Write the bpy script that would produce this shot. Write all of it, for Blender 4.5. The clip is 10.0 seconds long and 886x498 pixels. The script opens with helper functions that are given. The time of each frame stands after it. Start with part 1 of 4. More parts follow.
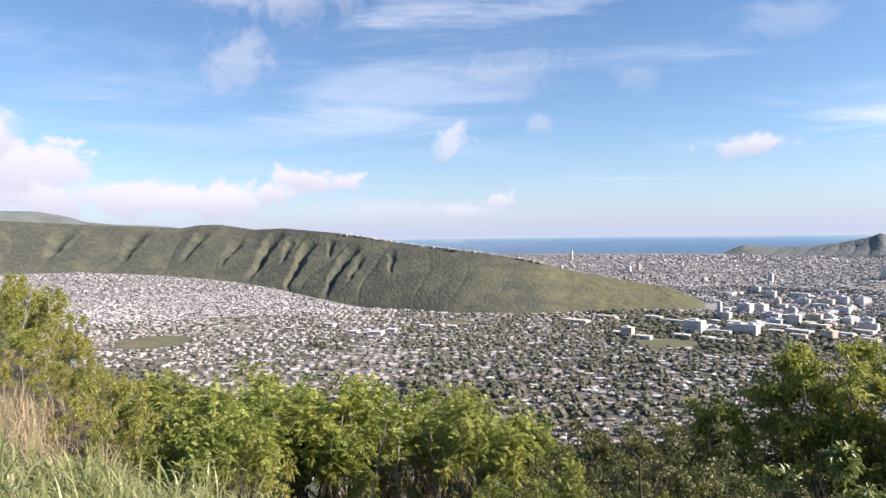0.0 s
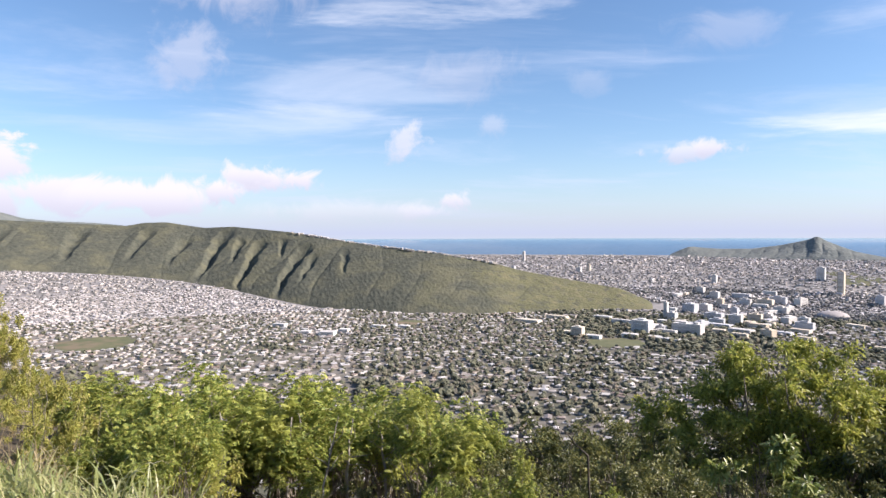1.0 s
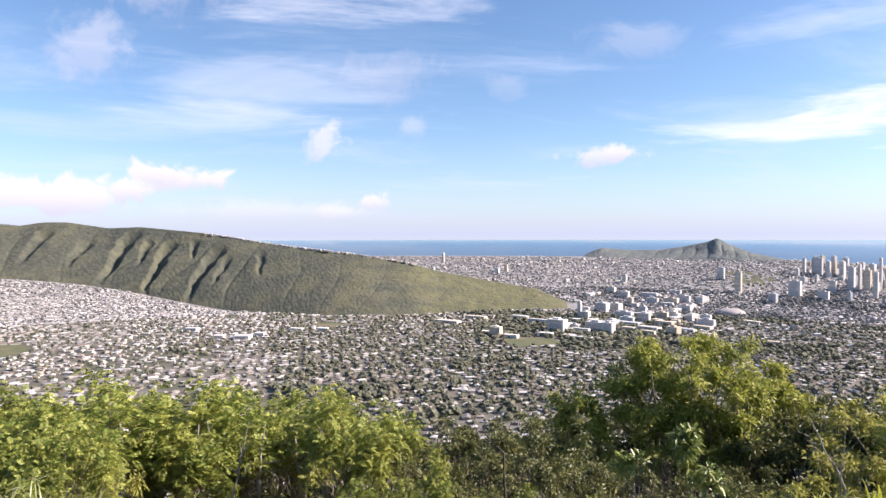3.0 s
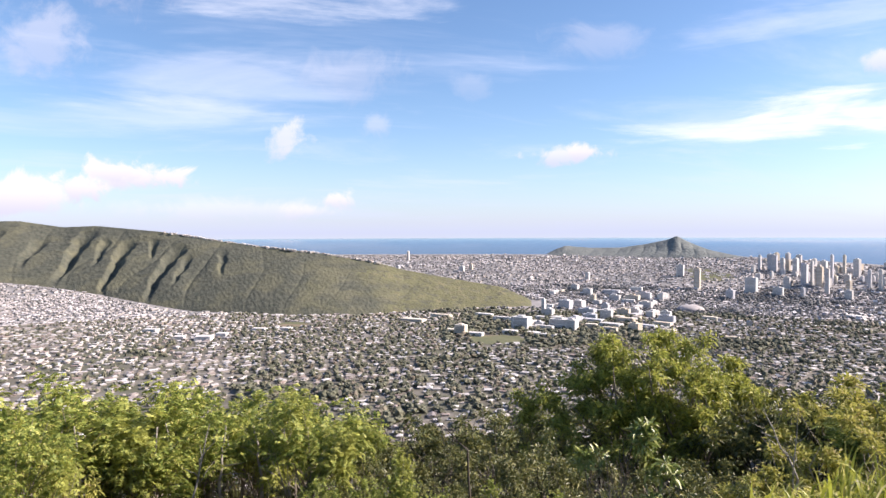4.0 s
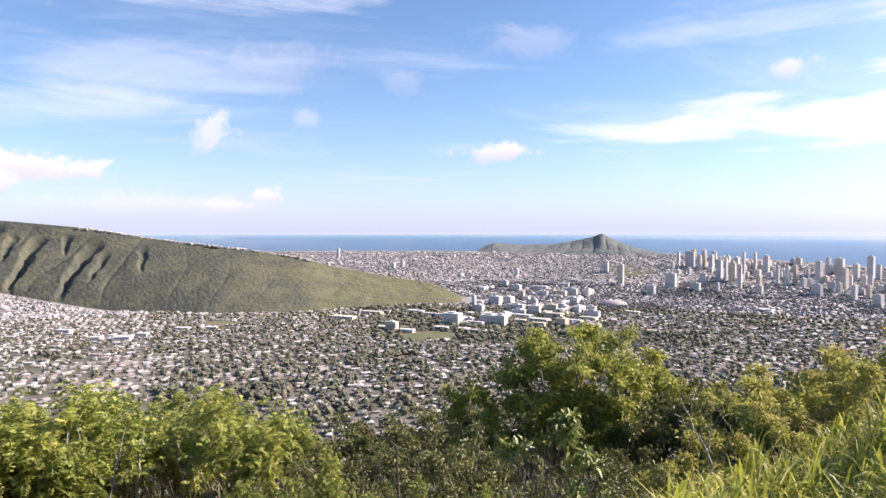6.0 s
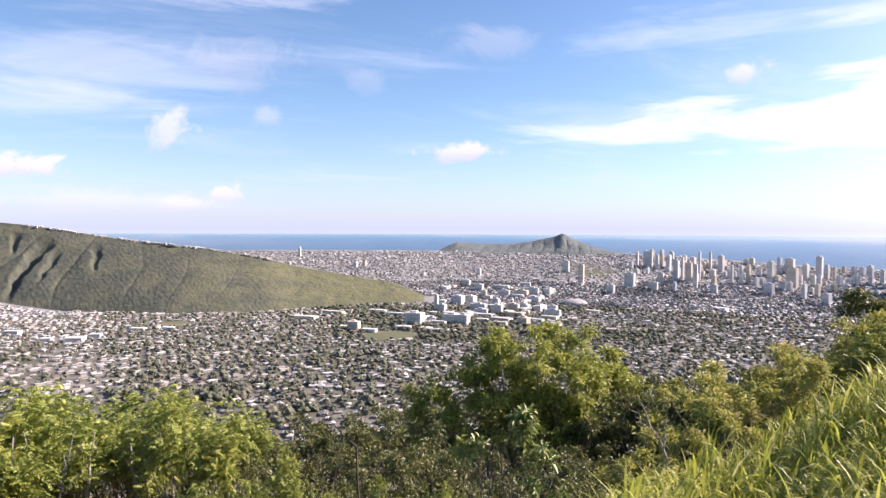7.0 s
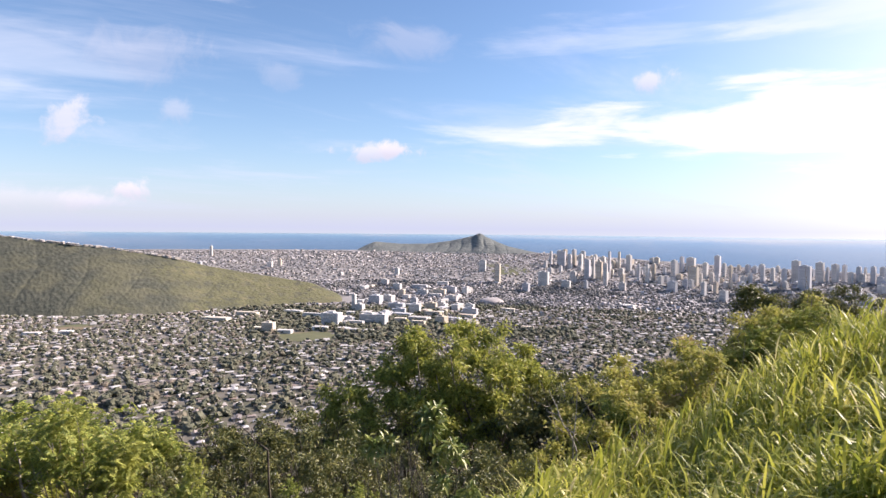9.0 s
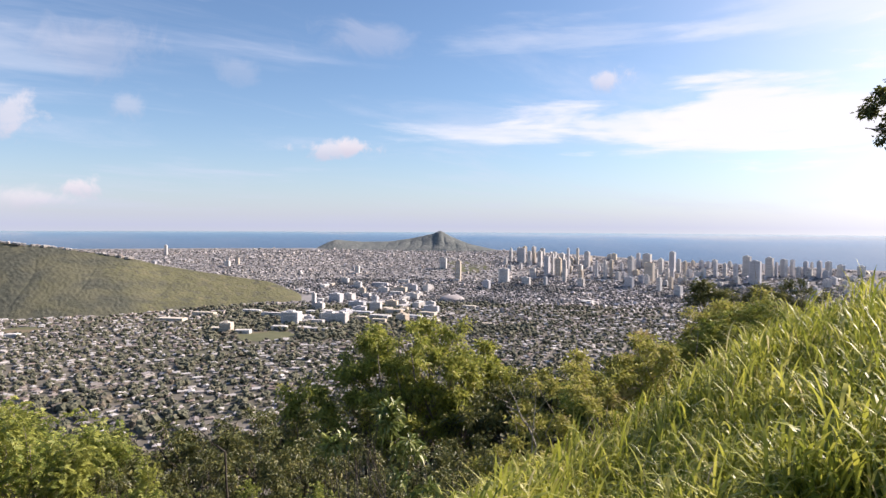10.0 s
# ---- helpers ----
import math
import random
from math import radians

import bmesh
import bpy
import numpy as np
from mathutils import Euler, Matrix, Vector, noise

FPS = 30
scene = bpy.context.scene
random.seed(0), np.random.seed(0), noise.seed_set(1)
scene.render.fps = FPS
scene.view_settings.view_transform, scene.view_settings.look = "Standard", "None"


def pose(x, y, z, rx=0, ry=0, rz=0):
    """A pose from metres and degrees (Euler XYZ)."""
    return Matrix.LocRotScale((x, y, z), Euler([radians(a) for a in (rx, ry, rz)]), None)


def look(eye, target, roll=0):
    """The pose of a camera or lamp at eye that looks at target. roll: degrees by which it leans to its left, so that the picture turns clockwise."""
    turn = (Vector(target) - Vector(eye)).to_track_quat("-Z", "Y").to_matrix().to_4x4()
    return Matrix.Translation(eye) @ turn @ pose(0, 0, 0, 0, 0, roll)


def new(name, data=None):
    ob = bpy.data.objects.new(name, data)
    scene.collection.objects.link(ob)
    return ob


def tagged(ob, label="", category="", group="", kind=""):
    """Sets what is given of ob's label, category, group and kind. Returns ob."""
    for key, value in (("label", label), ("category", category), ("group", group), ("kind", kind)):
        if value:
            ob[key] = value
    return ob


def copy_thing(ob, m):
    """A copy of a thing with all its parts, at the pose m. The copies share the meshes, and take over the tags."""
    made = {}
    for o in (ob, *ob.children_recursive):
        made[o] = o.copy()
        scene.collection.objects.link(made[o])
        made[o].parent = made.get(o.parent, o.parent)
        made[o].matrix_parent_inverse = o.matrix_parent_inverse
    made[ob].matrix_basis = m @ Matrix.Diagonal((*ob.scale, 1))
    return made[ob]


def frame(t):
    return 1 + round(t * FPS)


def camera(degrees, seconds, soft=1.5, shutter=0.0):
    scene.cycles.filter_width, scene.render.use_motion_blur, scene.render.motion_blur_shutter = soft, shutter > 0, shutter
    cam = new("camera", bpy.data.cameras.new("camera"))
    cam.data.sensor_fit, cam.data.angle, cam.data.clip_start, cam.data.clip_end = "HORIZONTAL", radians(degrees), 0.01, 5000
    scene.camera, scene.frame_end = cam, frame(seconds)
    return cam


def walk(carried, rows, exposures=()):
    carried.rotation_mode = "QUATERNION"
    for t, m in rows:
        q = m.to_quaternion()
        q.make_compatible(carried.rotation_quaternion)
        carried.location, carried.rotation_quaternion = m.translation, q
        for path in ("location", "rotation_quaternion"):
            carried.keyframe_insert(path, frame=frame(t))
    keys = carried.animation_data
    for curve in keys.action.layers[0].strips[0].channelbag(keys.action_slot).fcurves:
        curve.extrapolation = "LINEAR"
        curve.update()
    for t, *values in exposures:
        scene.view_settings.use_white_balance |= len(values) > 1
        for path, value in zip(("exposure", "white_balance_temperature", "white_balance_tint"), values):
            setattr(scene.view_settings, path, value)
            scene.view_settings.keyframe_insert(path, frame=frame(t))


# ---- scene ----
# ---------------------------------------------------------------- camera
cam = camera(68.2, 10.0)
# seconds, x, y, z, yaw, pitch, roll
PATH = (
    (0.0, 0.000, -0.000, 1.700, -0.00, -1.37, 0.71),
    (0.5, 0.008, 0.023, 1.692, -2.06, -1.41, 0.56),
    (1.0, 0.018, 0.043, 1.678, -4.05, -1.40, 0.23),
    (1.5, 0.033, 0.084, 1.672, -5.84, -1.47, 0.17),
    (2.0, 0.046, 0.107, 1.663, -7.63, -1.45, 0.37),
    (2.5, 0.066, 0.135, 1.644, -9.41, -1.38, 0.22),
    (4.0, 0.102, 0.148, 1.633, -14.15, -1.45, 0.21),
    (4.5, 0.116, 0.152, 1.629, -15.65, -1.75, 0.26),
    (5.0, 0.122, 0.162, 1.623, -17.22, -1.69, 0.12),
    (6.5, 0.154, 0.184, 1.607, -21.74, -1.82, -0.11),
    (7.0, 0.171, 0.192, 1.600, -23.44, -1.79, -0.27),
    (7.5, 0.193, 0.213, 1.601, -25.11, -1.75, -0.38),
    (8.0, 0.198, 0.207, 1.594, -26.97, -1.80, -0.61),
    (8.5, 0.206, 0.200, 1.590, -28.78, -1.80, -0.62),
    (9.0, 0.220, 0.203, 1.582, -30.59, -1.79, -0.56),
    (9.5, 0.232, 0.200, 1.579, -32.29, -2.01, -0.53),
    (10.0, 0.234, 0.191, 1.577, -34.04, -1.97, -0.33),
)
walk(cam, [(t, pose(x, y, z, 90 + p, r, w)) for t, x, y, z, w, p, r in PATH], [(0.0, 1.03, 6100, 17), (1.0, 1.09, 6150, 18), (4.5, 1.22, 6250, 21), (7.5, 1.24, 6300, 23), (9.0, 1.12, 6350, 22), (10.0, 0.92, 6400, 20)])

# ---------------------------------------------------------------- sky and sun
SUN_AZ, SUN_EL = 104.0, 33.0


def ray(az, el=0.0):
    """Unit vector: az degrees clockwise from +y, el degrees up."""
    a, e = radians(az), radians(el)
    return Vector((math.sin(a) * math.cos(e), math.cos(a) * math.cos(e), math.sin(e)))


sun = new("sun", bpy.data.lights.new("sun", "SUN"))
sun.data.energy, sun.data.angle, sun.data.color = 4.9, radians(0.6), (1.0, 0.89, 0.74)
sun.matrix_world = look(ray(SUN_AZ, SUN_EL) * 50, (0, 0, 0))

world = bpy.data.worlds.new("sky")
scene.world = world
world.use_nodes = True
wn, wl = world.node_tree.nodes, world.node_tree.links
wn.clear()


def wnode(kind, **kw):
    n = wn.new(kind)
    for k, val in kw.items():
        if k == "operation":
            n.operation = val
    return n


def put(socket, value):
    if hasattr(value, "links"):
        wl.new(value, socket)
    else:
        socket.default_value = value


def wmath(op, a, b=0.0, c=0.0):
    n = wnode("ShaderNodeMath", operation=op)
    for i, val in enumerate((a, b, c)):
        put(n.inputs[i], val)
    return n.outputs[0]


def wvec(op, a, b=(0, 0, 0)):
    n = wnode("ShaderNodeVectorMath", operation=op)
    put(n.inputs[0], a)
    put(n.inputs[1], b)
    return n.outputs["Value"] if op == "DOT_PRODUCT" else n.outputs[0]


def wnoise(vector, scale, detail=6.0, rough=0.6, distort=0.0):
    n = wnode("ShaderNodeTexNoise")
    put(n.inputs["Vector"], vector)
    n.inputs["Scale"].default_value, n.inputs["Detail"].default_value = scale, detail
    n.inputs["Roughness"].default_value, n.inputs["Distortion"].default_value = rough, distort
    return n.outputs["Fac"]


def wstep(value, lo, hi, out=1.0):
    n = wnode("ShaderNodeMapRange")
    n.interpolation_type = "SMOOTHSTEP"
    put(n.inputs["Value"], value)
    n.inputs["From Min"].default_value, n.inputs["From Max"].default_value, n.inputs["To Max"].default_value = lo, hi, out
    return n.outputs["Result"]


def wmix(fac, a, b):
    n = wnode("ShaderNodeMix")
    n.data_type = "RGBA"
    put(n.inputs[0], fac)
    put(n.inputs[6], a)
    put(n.inputs[7], b)
    return n.outputs[2]


way = wnode("ShaderNodeTexCoord").outputs["Generated"]
parts = wnode("ShaderNodeSeparateXYZ")
wl.new(way, parts.inputs[0])
up = wmath("MAXIMUM", parts.outputs["Z"], 0.015)
flat = wnode("ShaderNodeCombineXYZ")
wl.new(parts.outputs["X"], flat.inputs[0]), wl.new(parts.outputs["Y"], flat.inputs[1]), wl.new(up, flat.inputs[2])
sky = wnode("ShaderNodeTexSky")
sky.sky_type, sky.sun_disc = "NISHITA", False
sky.sun_elevation, sky.sun_rotation = radians(SUN_EL), radians(SUN_AZ)
sky.altitude, sky.air_density, sky.dust_density, sky.ozone_density = 300, 1.0, 0.3, 2.2
wl.new(flat.outputs[0], sky.inputs[0])
SKY = 0.080
air = wnode("ShaderNodeVectorMath", operation="SCALE")
wl.new(sky.outputs[0], air.inputs[0])
air.inputs["Scale"].default_value = SKY
colour = wvec("MULTIPLY", air.outputs[0], (0.90, 1.02, 1.06))
# thin high cloud, drawn out along the wind
plane = wnode("ShaderNodeCombineXYZ")
lift = wmath("ADD", up, 0.10)
put(plane.inputs[0], wmath("DIVIDE", parts.outputs["X"], lift))
put(plane.inputs[1], wmath("MULTIPLY", wmath("DIVIDE", parts.outputs["Y"], lift), 1.9))
thin = wstep(wnoise(plane.outputs[0], 0.55, 7, 0.62, 0.5), 0.46, 0.80, 0.55)
colour = wmix(thin, colour, (0.47, 0.51, 0.58, 1))
# pale band of marine haze above the horizon
band = wmath("POWER", wmath("SUBTRACT", 1.0, wmath("MINIMUM", wmath("ABSOLUTE", parts.outputs["Z"]), 1.0)), 16.0)
colour = wmix(wmath("MULTIPLY", band, 0.9), colour, (0.335, 0.365, 0.455, 1))
# bright veil round the sun
veil = wmath("POWER", wmath("MAXIMUM", wvec("DOT_PRODUCT", way, tuple(ray(SUN_AZ - 12, SUN_EL - 22))), 0.0), 10.0)
colour = wmix(wmath("MULTIPLY", veil, 0.9), colour, (0.92, 0.90, 0.87, 1))
ripple = wnoise(way, 13.0, 9, 0.62, 0.9)
curls = wnoise(way, 24.0, 8, 0.60, 0.25)
# heaped clouds: az, el, half width, half height (degrees), density
PUFFS = (
    (-37.0, 4.6, 14.0, 5.2, 1.8), (-31.5, 5.2, 6.5, 3.4, 1.7), (-36.0, 7.4, 5.4, 3.6, 1.7), (-28.5, 3.2, 7.0, 2.6, 1.35), (-20.5, 2.9, 7.0, 1.9, 1.2), (-14.5, 3.6, 4.6, 1.6, 1.2), (-10.6, 4.6, 5.2, 1.6, 1.2),
    (-12.6, 4.9, 2.6, 1.5, 1.1), (1.2, 7.5, 2.3, 2.7, 0.75), (4.8, 2.9, 2.5, 1.2, 1.0), (-3.5, 2.0, 12.0, 1.3, 0.45), (2.6, 1.9, 3.2, 0.9, 0.6), (24.6, 6.6, 4.0, 1.1, 0.85), (26.0, 6.9, 2.0, 1.0, 0.9), (8.3, 9.2, 1.6, 1.2, 0.35),
    (-17.3, 14.2, 4.4, 3.4, 0.42), (40.0, 8.0, 15.0, 1.7, 0.7), (48.0, 8.6, 15.0, 2.8, 0.9), (60.0, 9.4, 15.0, 3.8, 1.05), (82.0, 9.0, 24.0, 8.5, 1.35), (-14.0, 19.6, 8.0, 3.5, 0.55), (-4.0, 12.5, 14.0, 3.6, 0.30), (-7.0, 9.5, 12.5, 2.0, 0.30),
    (3.0, 20.5, 14.0, 3.4, 0.55), (48.2, 12.2, 2.4, 1.3, 0.75), (6.5, 13.4, 5.5, 2.6, 0.28), (27.0, 15.6, 5.5, 2.0, 0.25), (17.0, 12.6, 2.2, 1.5, 0.2), (45.0, 16.0, 14.0, 2.2, 0.35), (64.0, 16.5, 14.0, 2.4, 0.45))
streaks = wnoise(wvec("MULTIPLY", way, (1.0, 1.0, 7.0)), 4.0, 8, 0.58, 0.3)
for az, el, wide, high, dense in PUFFS:
    c, side = ray(az, el), Vector((math.cos(radians(az)), -math.sin(radians(az)), 0))
    tall = side.cross(c)
    u = wmath("DIVIDE", wvec("DOT_PRODUCT", way, tuple(side)), math.sin(radians(wide)))
    v = wmath("DIVIDE", wmath("SUBTRACT", wvec("DOT_PRODUCT", way, tuple(tall)), tall.dot(c)), math.sin(radians(high)))
    far = wmath("SQRT", wmath("ADD", wmath("MULTIPLY", u, u), wmath("MULTIPLY", v, v)))
    front = wstep(wvec("DOT_PRODUCT", way, tuple(c)), 0.0, 0.3)
    body = wmath("ADD", wmath("SUBTRACT", 0.72, far), wmath("MULTIPLY", wmath("SUBTRACT", streaks if wide > 12 and az > -20 else ripple if wide > 5 else curls, 0.5), 2.6 if dense < 1.6 else 1.2))
    fac = wmath("MULTIPLY", wstep(body, -0.25 + 0.16 * dense, 0.75 - 0.3 * dense, min(1.0, dense * 0.85)), front)
    tone = wmix(wstep(v, -0.9, 0.5), (0.40, 0.40, 0.45, 1), (0.55, 0.53, 0.53, 1)) if wide <= 12 or az < -20 else (0.60, 0.61, 0.62, 1)
    colour = wmix(fac, colour, tone)
back = wnode("ShaderNodeBackground")
wl.new(colour, back.inputs[0])
back.inputs[1].default_value = 0.88
wl.new(back.outputs[0], wnode("ShaderNodeOutputWorld").inputs[0])

# ---------------------------------------------------------------- materials


def material(name, ramp, scale=1.0, rough=0.8, detail=6.0, bump=0.0, bump_scale=None, metal=0.0, source="noise", mix=None, spec=0.4, through_light=0.0, stretch=(1, 1, 1)):
    """Procedural surface. ramp: (place, colour) stops. source: noise, island or object gives the main variation; mix: (colour, scale, lo, hi) a second, larger variation."""
    m = bpy.data.materials.new(name)
    m.use_nodes = True
    nt = m.node_tree
    n, l = nt.nodes, nt.links
    bsdf = n["Principled BSDF"]
    spot = n.new("ShaderNodeNewGeometry")
    shift = n.new("ShaderNodeVectorMath")
    shift.operation = "MULTIPLY"
    l.new(spot.outputs["Position"], shift.inputs[0])
    shift.inputs[1].default_value = stretch
    tex = n.new("ShaderNodeTexNoise")
    l.new(shift.outputs[0], tex.inputs["Vector"])
    tex.inputs["Scale"].default_value, tex.inputs["Detail"].default_value, tex.inputs["Roughness"].default_value = scale, detail, 0.62
    cr = n.new("ShaderNodeValToRGB")
    while len(cr.color_ramp.elements) < len(ramp):
        cr.color_ramp.elements.new(0.5)
    for e, (at, c) in zip(cr.color_ramp.elements, ramp):
        e.position, e.color = at, (*c, 1)
    if source == "noise":
        l.new(tex.outputs["Fac"], cr.inputs[0])
    else:
        if source == "island":
            pick = spot.outputs["Random Per Island"]
        else:
            pick = n.new("ShaderNodeObjectInfo").outputs["Random"]
        blur = n.new("ShaderNodeMath")
        blur.operation = "MULTIPLY_ADD"
        l.new(tex.outputs["Fac"], blur.inputs[0])
        blur.inputs[1].default_value = 0.16
        l.new(pick, blur.inputs[2])
        less = n.new("ShaderNodeMath")
        less.operation = "SUBTRACT"
        l.new(blur.outputs[0], less.inputs[0])
        less.inputs[1].default_value = 0.08
        l.new(less.outputs[0], cr.inputs[0])
        if source == "roof":
            cr.color_ramp.interpolation = "CONSTANT"
    col = cr.outputs[0]
    if mix:
        c2, s2, lo, hi = mix
        t2 = n.new("ShaderNodeTexNoise")
        l.new(spot.outputs["Position"], t2.inputs["Vector"])
        t2.inputs["Scale"].default_value, t2.inputs["Detail"].default_value = s2, 5
        rg = n.new("ShaderNodeMapRange")
        rg.interpolation_type = "SMOOTHSTEP"
        l.new(t2.outputs["Fac"], rg.inputs["Value"])
        rg.inputs["From Min"].default_value, rg.inputs["From Max"].default_value = lo, hi
        mx = n.new("ShaderNodeMix")
        mx.data_type = "RGBA"
        l.new(rg.outputs[0], mx.inputs[0])
        l.new(col, mx.inputs[6])
        mx.inputs[7].default_value = (*c2, 1)
        col = mx.outputs[2]
    l.new(col, bsdf.inputs["Base Color"])
    bsdf.inputs["Roughness"].default_value, bsdf.inputs["Metallic"].default_value = rough, metal
    bsdf.inputs["Specular IOR Level"].default_value = spec
    if bump:
        bt = n.new("ShaderNodeTexNoise")
        l.new(spot.outputs["Position"], bt.inputs["Vector"])
        bt.inputs["Scale"].default_value, bt.inputs["Detail"].default_value = bump_scale or scale * 3, 8
        bp = n.new("ShaderNodeBump")
        bp.inputs["Distance"].default_value = bump
        l.new(bt.outputs["Fac"], bp.inputs["Height"])
        l.new(bp.outputs[0], bsdf.inputs["Normal"])
    if through_light:
        tr = n.new("ShaderNodeBsdfTranslucent")
        l.new(col, tr.inputs["Color"])
        ms = n.new("ShaderNodeMixShader")
        ms.inputs[0].default_value = through_light
        l.new(bsdf.outputs[0], ms.inputs[1])
        l.new(tr.outputs[0], ms.inputs[2])
        l.new(ms.outputs[0], n["Material Output"].inputs["Surface"])
    return m


M_SOIL = material("soil_and_litter", ((0.3, (0.035, 0.028, 0.018)), (0.6, (0.07, 0.055, 0.035)), (0.8, (0.10, 0.09, 0.04))), 0.9, 0.95, bump=0.05, mix=((0.05, 0.07, 0.02), 0.05, 0.45, 0.6))
# ground tones lifted to include the haze over the valley
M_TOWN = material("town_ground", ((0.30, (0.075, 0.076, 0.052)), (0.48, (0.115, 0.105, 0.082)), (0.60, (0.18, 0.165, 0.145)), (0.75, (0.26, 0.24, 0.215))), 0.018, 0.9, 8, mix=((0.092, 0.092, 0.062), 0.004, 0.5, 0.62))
def slope_cover(name):
    """Hillside cover: wooded gullies and spurs giving way to grass towards the ridge's low end."""
    m = bpy.data.materials.new(name)
    m.use_nodes = True
    n, l = m.node_tree.nodes, m.node_tree.links
    bsdf = n["Principled BSDF"]
    pos = n.new("ShaderNodeNewGeometry").outputs["Position"]

    def tex(scale, detail=6.0, rough=0.6):
        t = n.new("ShaderNodeTexNoise")
        l.new(pos, t.inputs["Vector"])
        t.inputs["Scale"].default_value, t.inputs["Detail"].default_value, t.inputs["Roughness"].default_value = scale, detail, rough
        return t.outputs["Fac"]

    def ramp(fac, stops):
        r = n.new("ShaderNodeValToRGB")
        while len(r.color_ramp.elements) < len(stops):
            r.color_ramp.elements.new(0.5)
        for e, (at_, c) in zip(r.color_ramp.elements, stops):
            e.position, e.color = at_, (*c, 1)
        l.new(fac, r.inputs[0])
        return r.outputs[0]

    def calc(op, a, b):
        q = n.new("ShaderNodeMath")
        q.operation = op
        for k, v in enumerate((a, b)):
            if hasattr(v, "links"):
                l.new(v, q.inputs[k])
            else:
                q.inputs[k].default_value = v
        return q.outputs[0]

    def mix(fac, a, b):
        q = n.new("ShaderNodeMix")
        q.data_type = "RGBA"
        l.new(fac, q.inputs[0]), l.new(a, q.inputs[6]), l.new(b, q.inputs[7])
        return q.outputs[2]

    def step(v, lo, hi):
        q = n.new("ShaderNodeMapRange")
        q.interpolation_type = "SMOOTHSTEP"
        l.new(v, q.inputs["Value"])
        q.inputs["From Min"].default_value, q.inputs["From Max"].default_value = lo, hi
        return q.outputs[0]

    # greens desaturated so the cover itself carries the distance haze
    wood = ramp(tex(0.045, 8, 0.68), ((0.32, (0.052, 0.058, 0.046)), (0.50, (0.080, 0.084, 0.064)), (0.68, (0.112, 0.112, 0.082))))
    scrub = ramp(tex(0.03, 7, 0.65), ((0.34, (0.090, 0.092, 0.064)), (0.66, (0.132, 0.128, 0.084))))
    turf = ramp(tex(0.02, 8, 0.6), ((0.32, (0.098, 0.098, 0.058)), (0.52, (0.130, 0.128, 0.068)), (0.70, (0.165, 0.148, 0.090))))
    xyz = n.new("ShaderNodeSeparateXYZ")
    l.new(pos, xyz.inputs[0])
    along = calc("ADD", calc("DIVIDE", xyz.outputs["X"], xyz.outputs["Y"]), calc("MULTIPLY", calc("SUBTRACT", tex(0.006, 4), 0.5), 0.55))
    thicket = step(tex(0.030, 6, 0.72), 0.49, 0.60)
    col = mix(step(tex(0.007, 5, 0.6), 0.46, 0.62), wood, scrub)
    col = mix(calc("MULTIPLY", step(along, 0.02, 0.24), calc("SUBTRACT", 1.0, calc("MULTIPLY", thicket, 0.85))), col, turf)
    l.new(col, bsdf.inputs["Base Color"])
    bsdf.inputs["Roughness"].default_value, bsdf.inputs["Specular IOR Level"].default_value = 0.95, 0.2
    bp = n.new("ShaderNodeBump")
    bp.inputs["Distance"].default_value = 2.4
    l.new(calc("ADD", tex(0.07, 6, 0.65), calc("MULTIPLY", tex(0.025, 3, 0.5), 1.5)), bp.inputs["Height"])
    l.new(bp.outputs[0], bsdf.inputs["Normal"])
    return m


M_RIDGE = slope_cover("hazed_ridge_woods_and_turf")
# mountain greens greyed and paled in place of real haze
M_FAR = material("haze_greyed_mountain", ((0.30, (0.10, 0.115, 0.11)), (0.60, (0.14, 0.155, 0.145))), 0.008, 0.95, 7, bump=8.0, bump_scale=0.01)
# crater greens muted towards blue-grey, haze included in the colour
M_CRATER = material("haze_tinted_crater_slope", ((0.30, (0.110, 0.126, 0.124)), (0.50, (0.142, 0.158, 0.150)), (0.70, (0.185, 0.195, 0.182))), 0.015, 0.95, 8, bump=4.0, bump_scale=0.03)
M_SEA = material("sea_water", ((0.35, (0.085, 0.135, 0.185)), (0.65, (0.12, 0.165, 0.21))), 0.004, 0.13, 4, bump=0.12, bump_scale=0.06, spec=0.8)
M_WALLS = material("house_walls", ((0.0, (0.36, 0.325, 0.28)), (0.3, (0.50, 0.465, 0.42)), (0.6, (0.26, 0.225, 0.19)), (0.85, (0.42, 0.39, 0.35))), 0.3, 0.85, source="island")
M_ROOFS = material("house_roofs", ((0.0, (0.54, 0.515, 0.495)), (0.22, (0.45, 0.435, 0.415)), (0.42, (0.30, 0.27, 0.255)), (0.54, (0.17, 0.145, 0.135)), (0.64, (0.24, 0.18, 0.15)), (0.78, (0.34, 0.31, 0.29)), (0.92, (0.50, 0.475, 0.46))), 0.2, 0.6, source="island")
# far roofs: same range made paler, distance haze put into the colour
M_FAR_ROOFS = material("haze_paled_roofs", ((0.0, (0.60, 0.57, 0.565)), (0.3, (0.44, 0.415, 0.41)), (0.5, (0.29, 0.27, 0.268)), (0.75, (0.40, 0.365, 0.36)), (1.0, (0.64, 0.61, 0.60))), 0.2, 0.7, source="island")
# leaf tones raised and greyed to carry haze over the town
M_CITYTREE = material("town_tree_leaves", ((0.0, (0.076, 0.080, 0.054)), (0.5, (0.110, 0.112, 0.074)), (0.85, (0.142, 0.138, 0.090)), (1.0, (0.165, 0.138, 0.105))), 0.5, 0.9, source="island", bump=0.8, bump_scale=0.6)
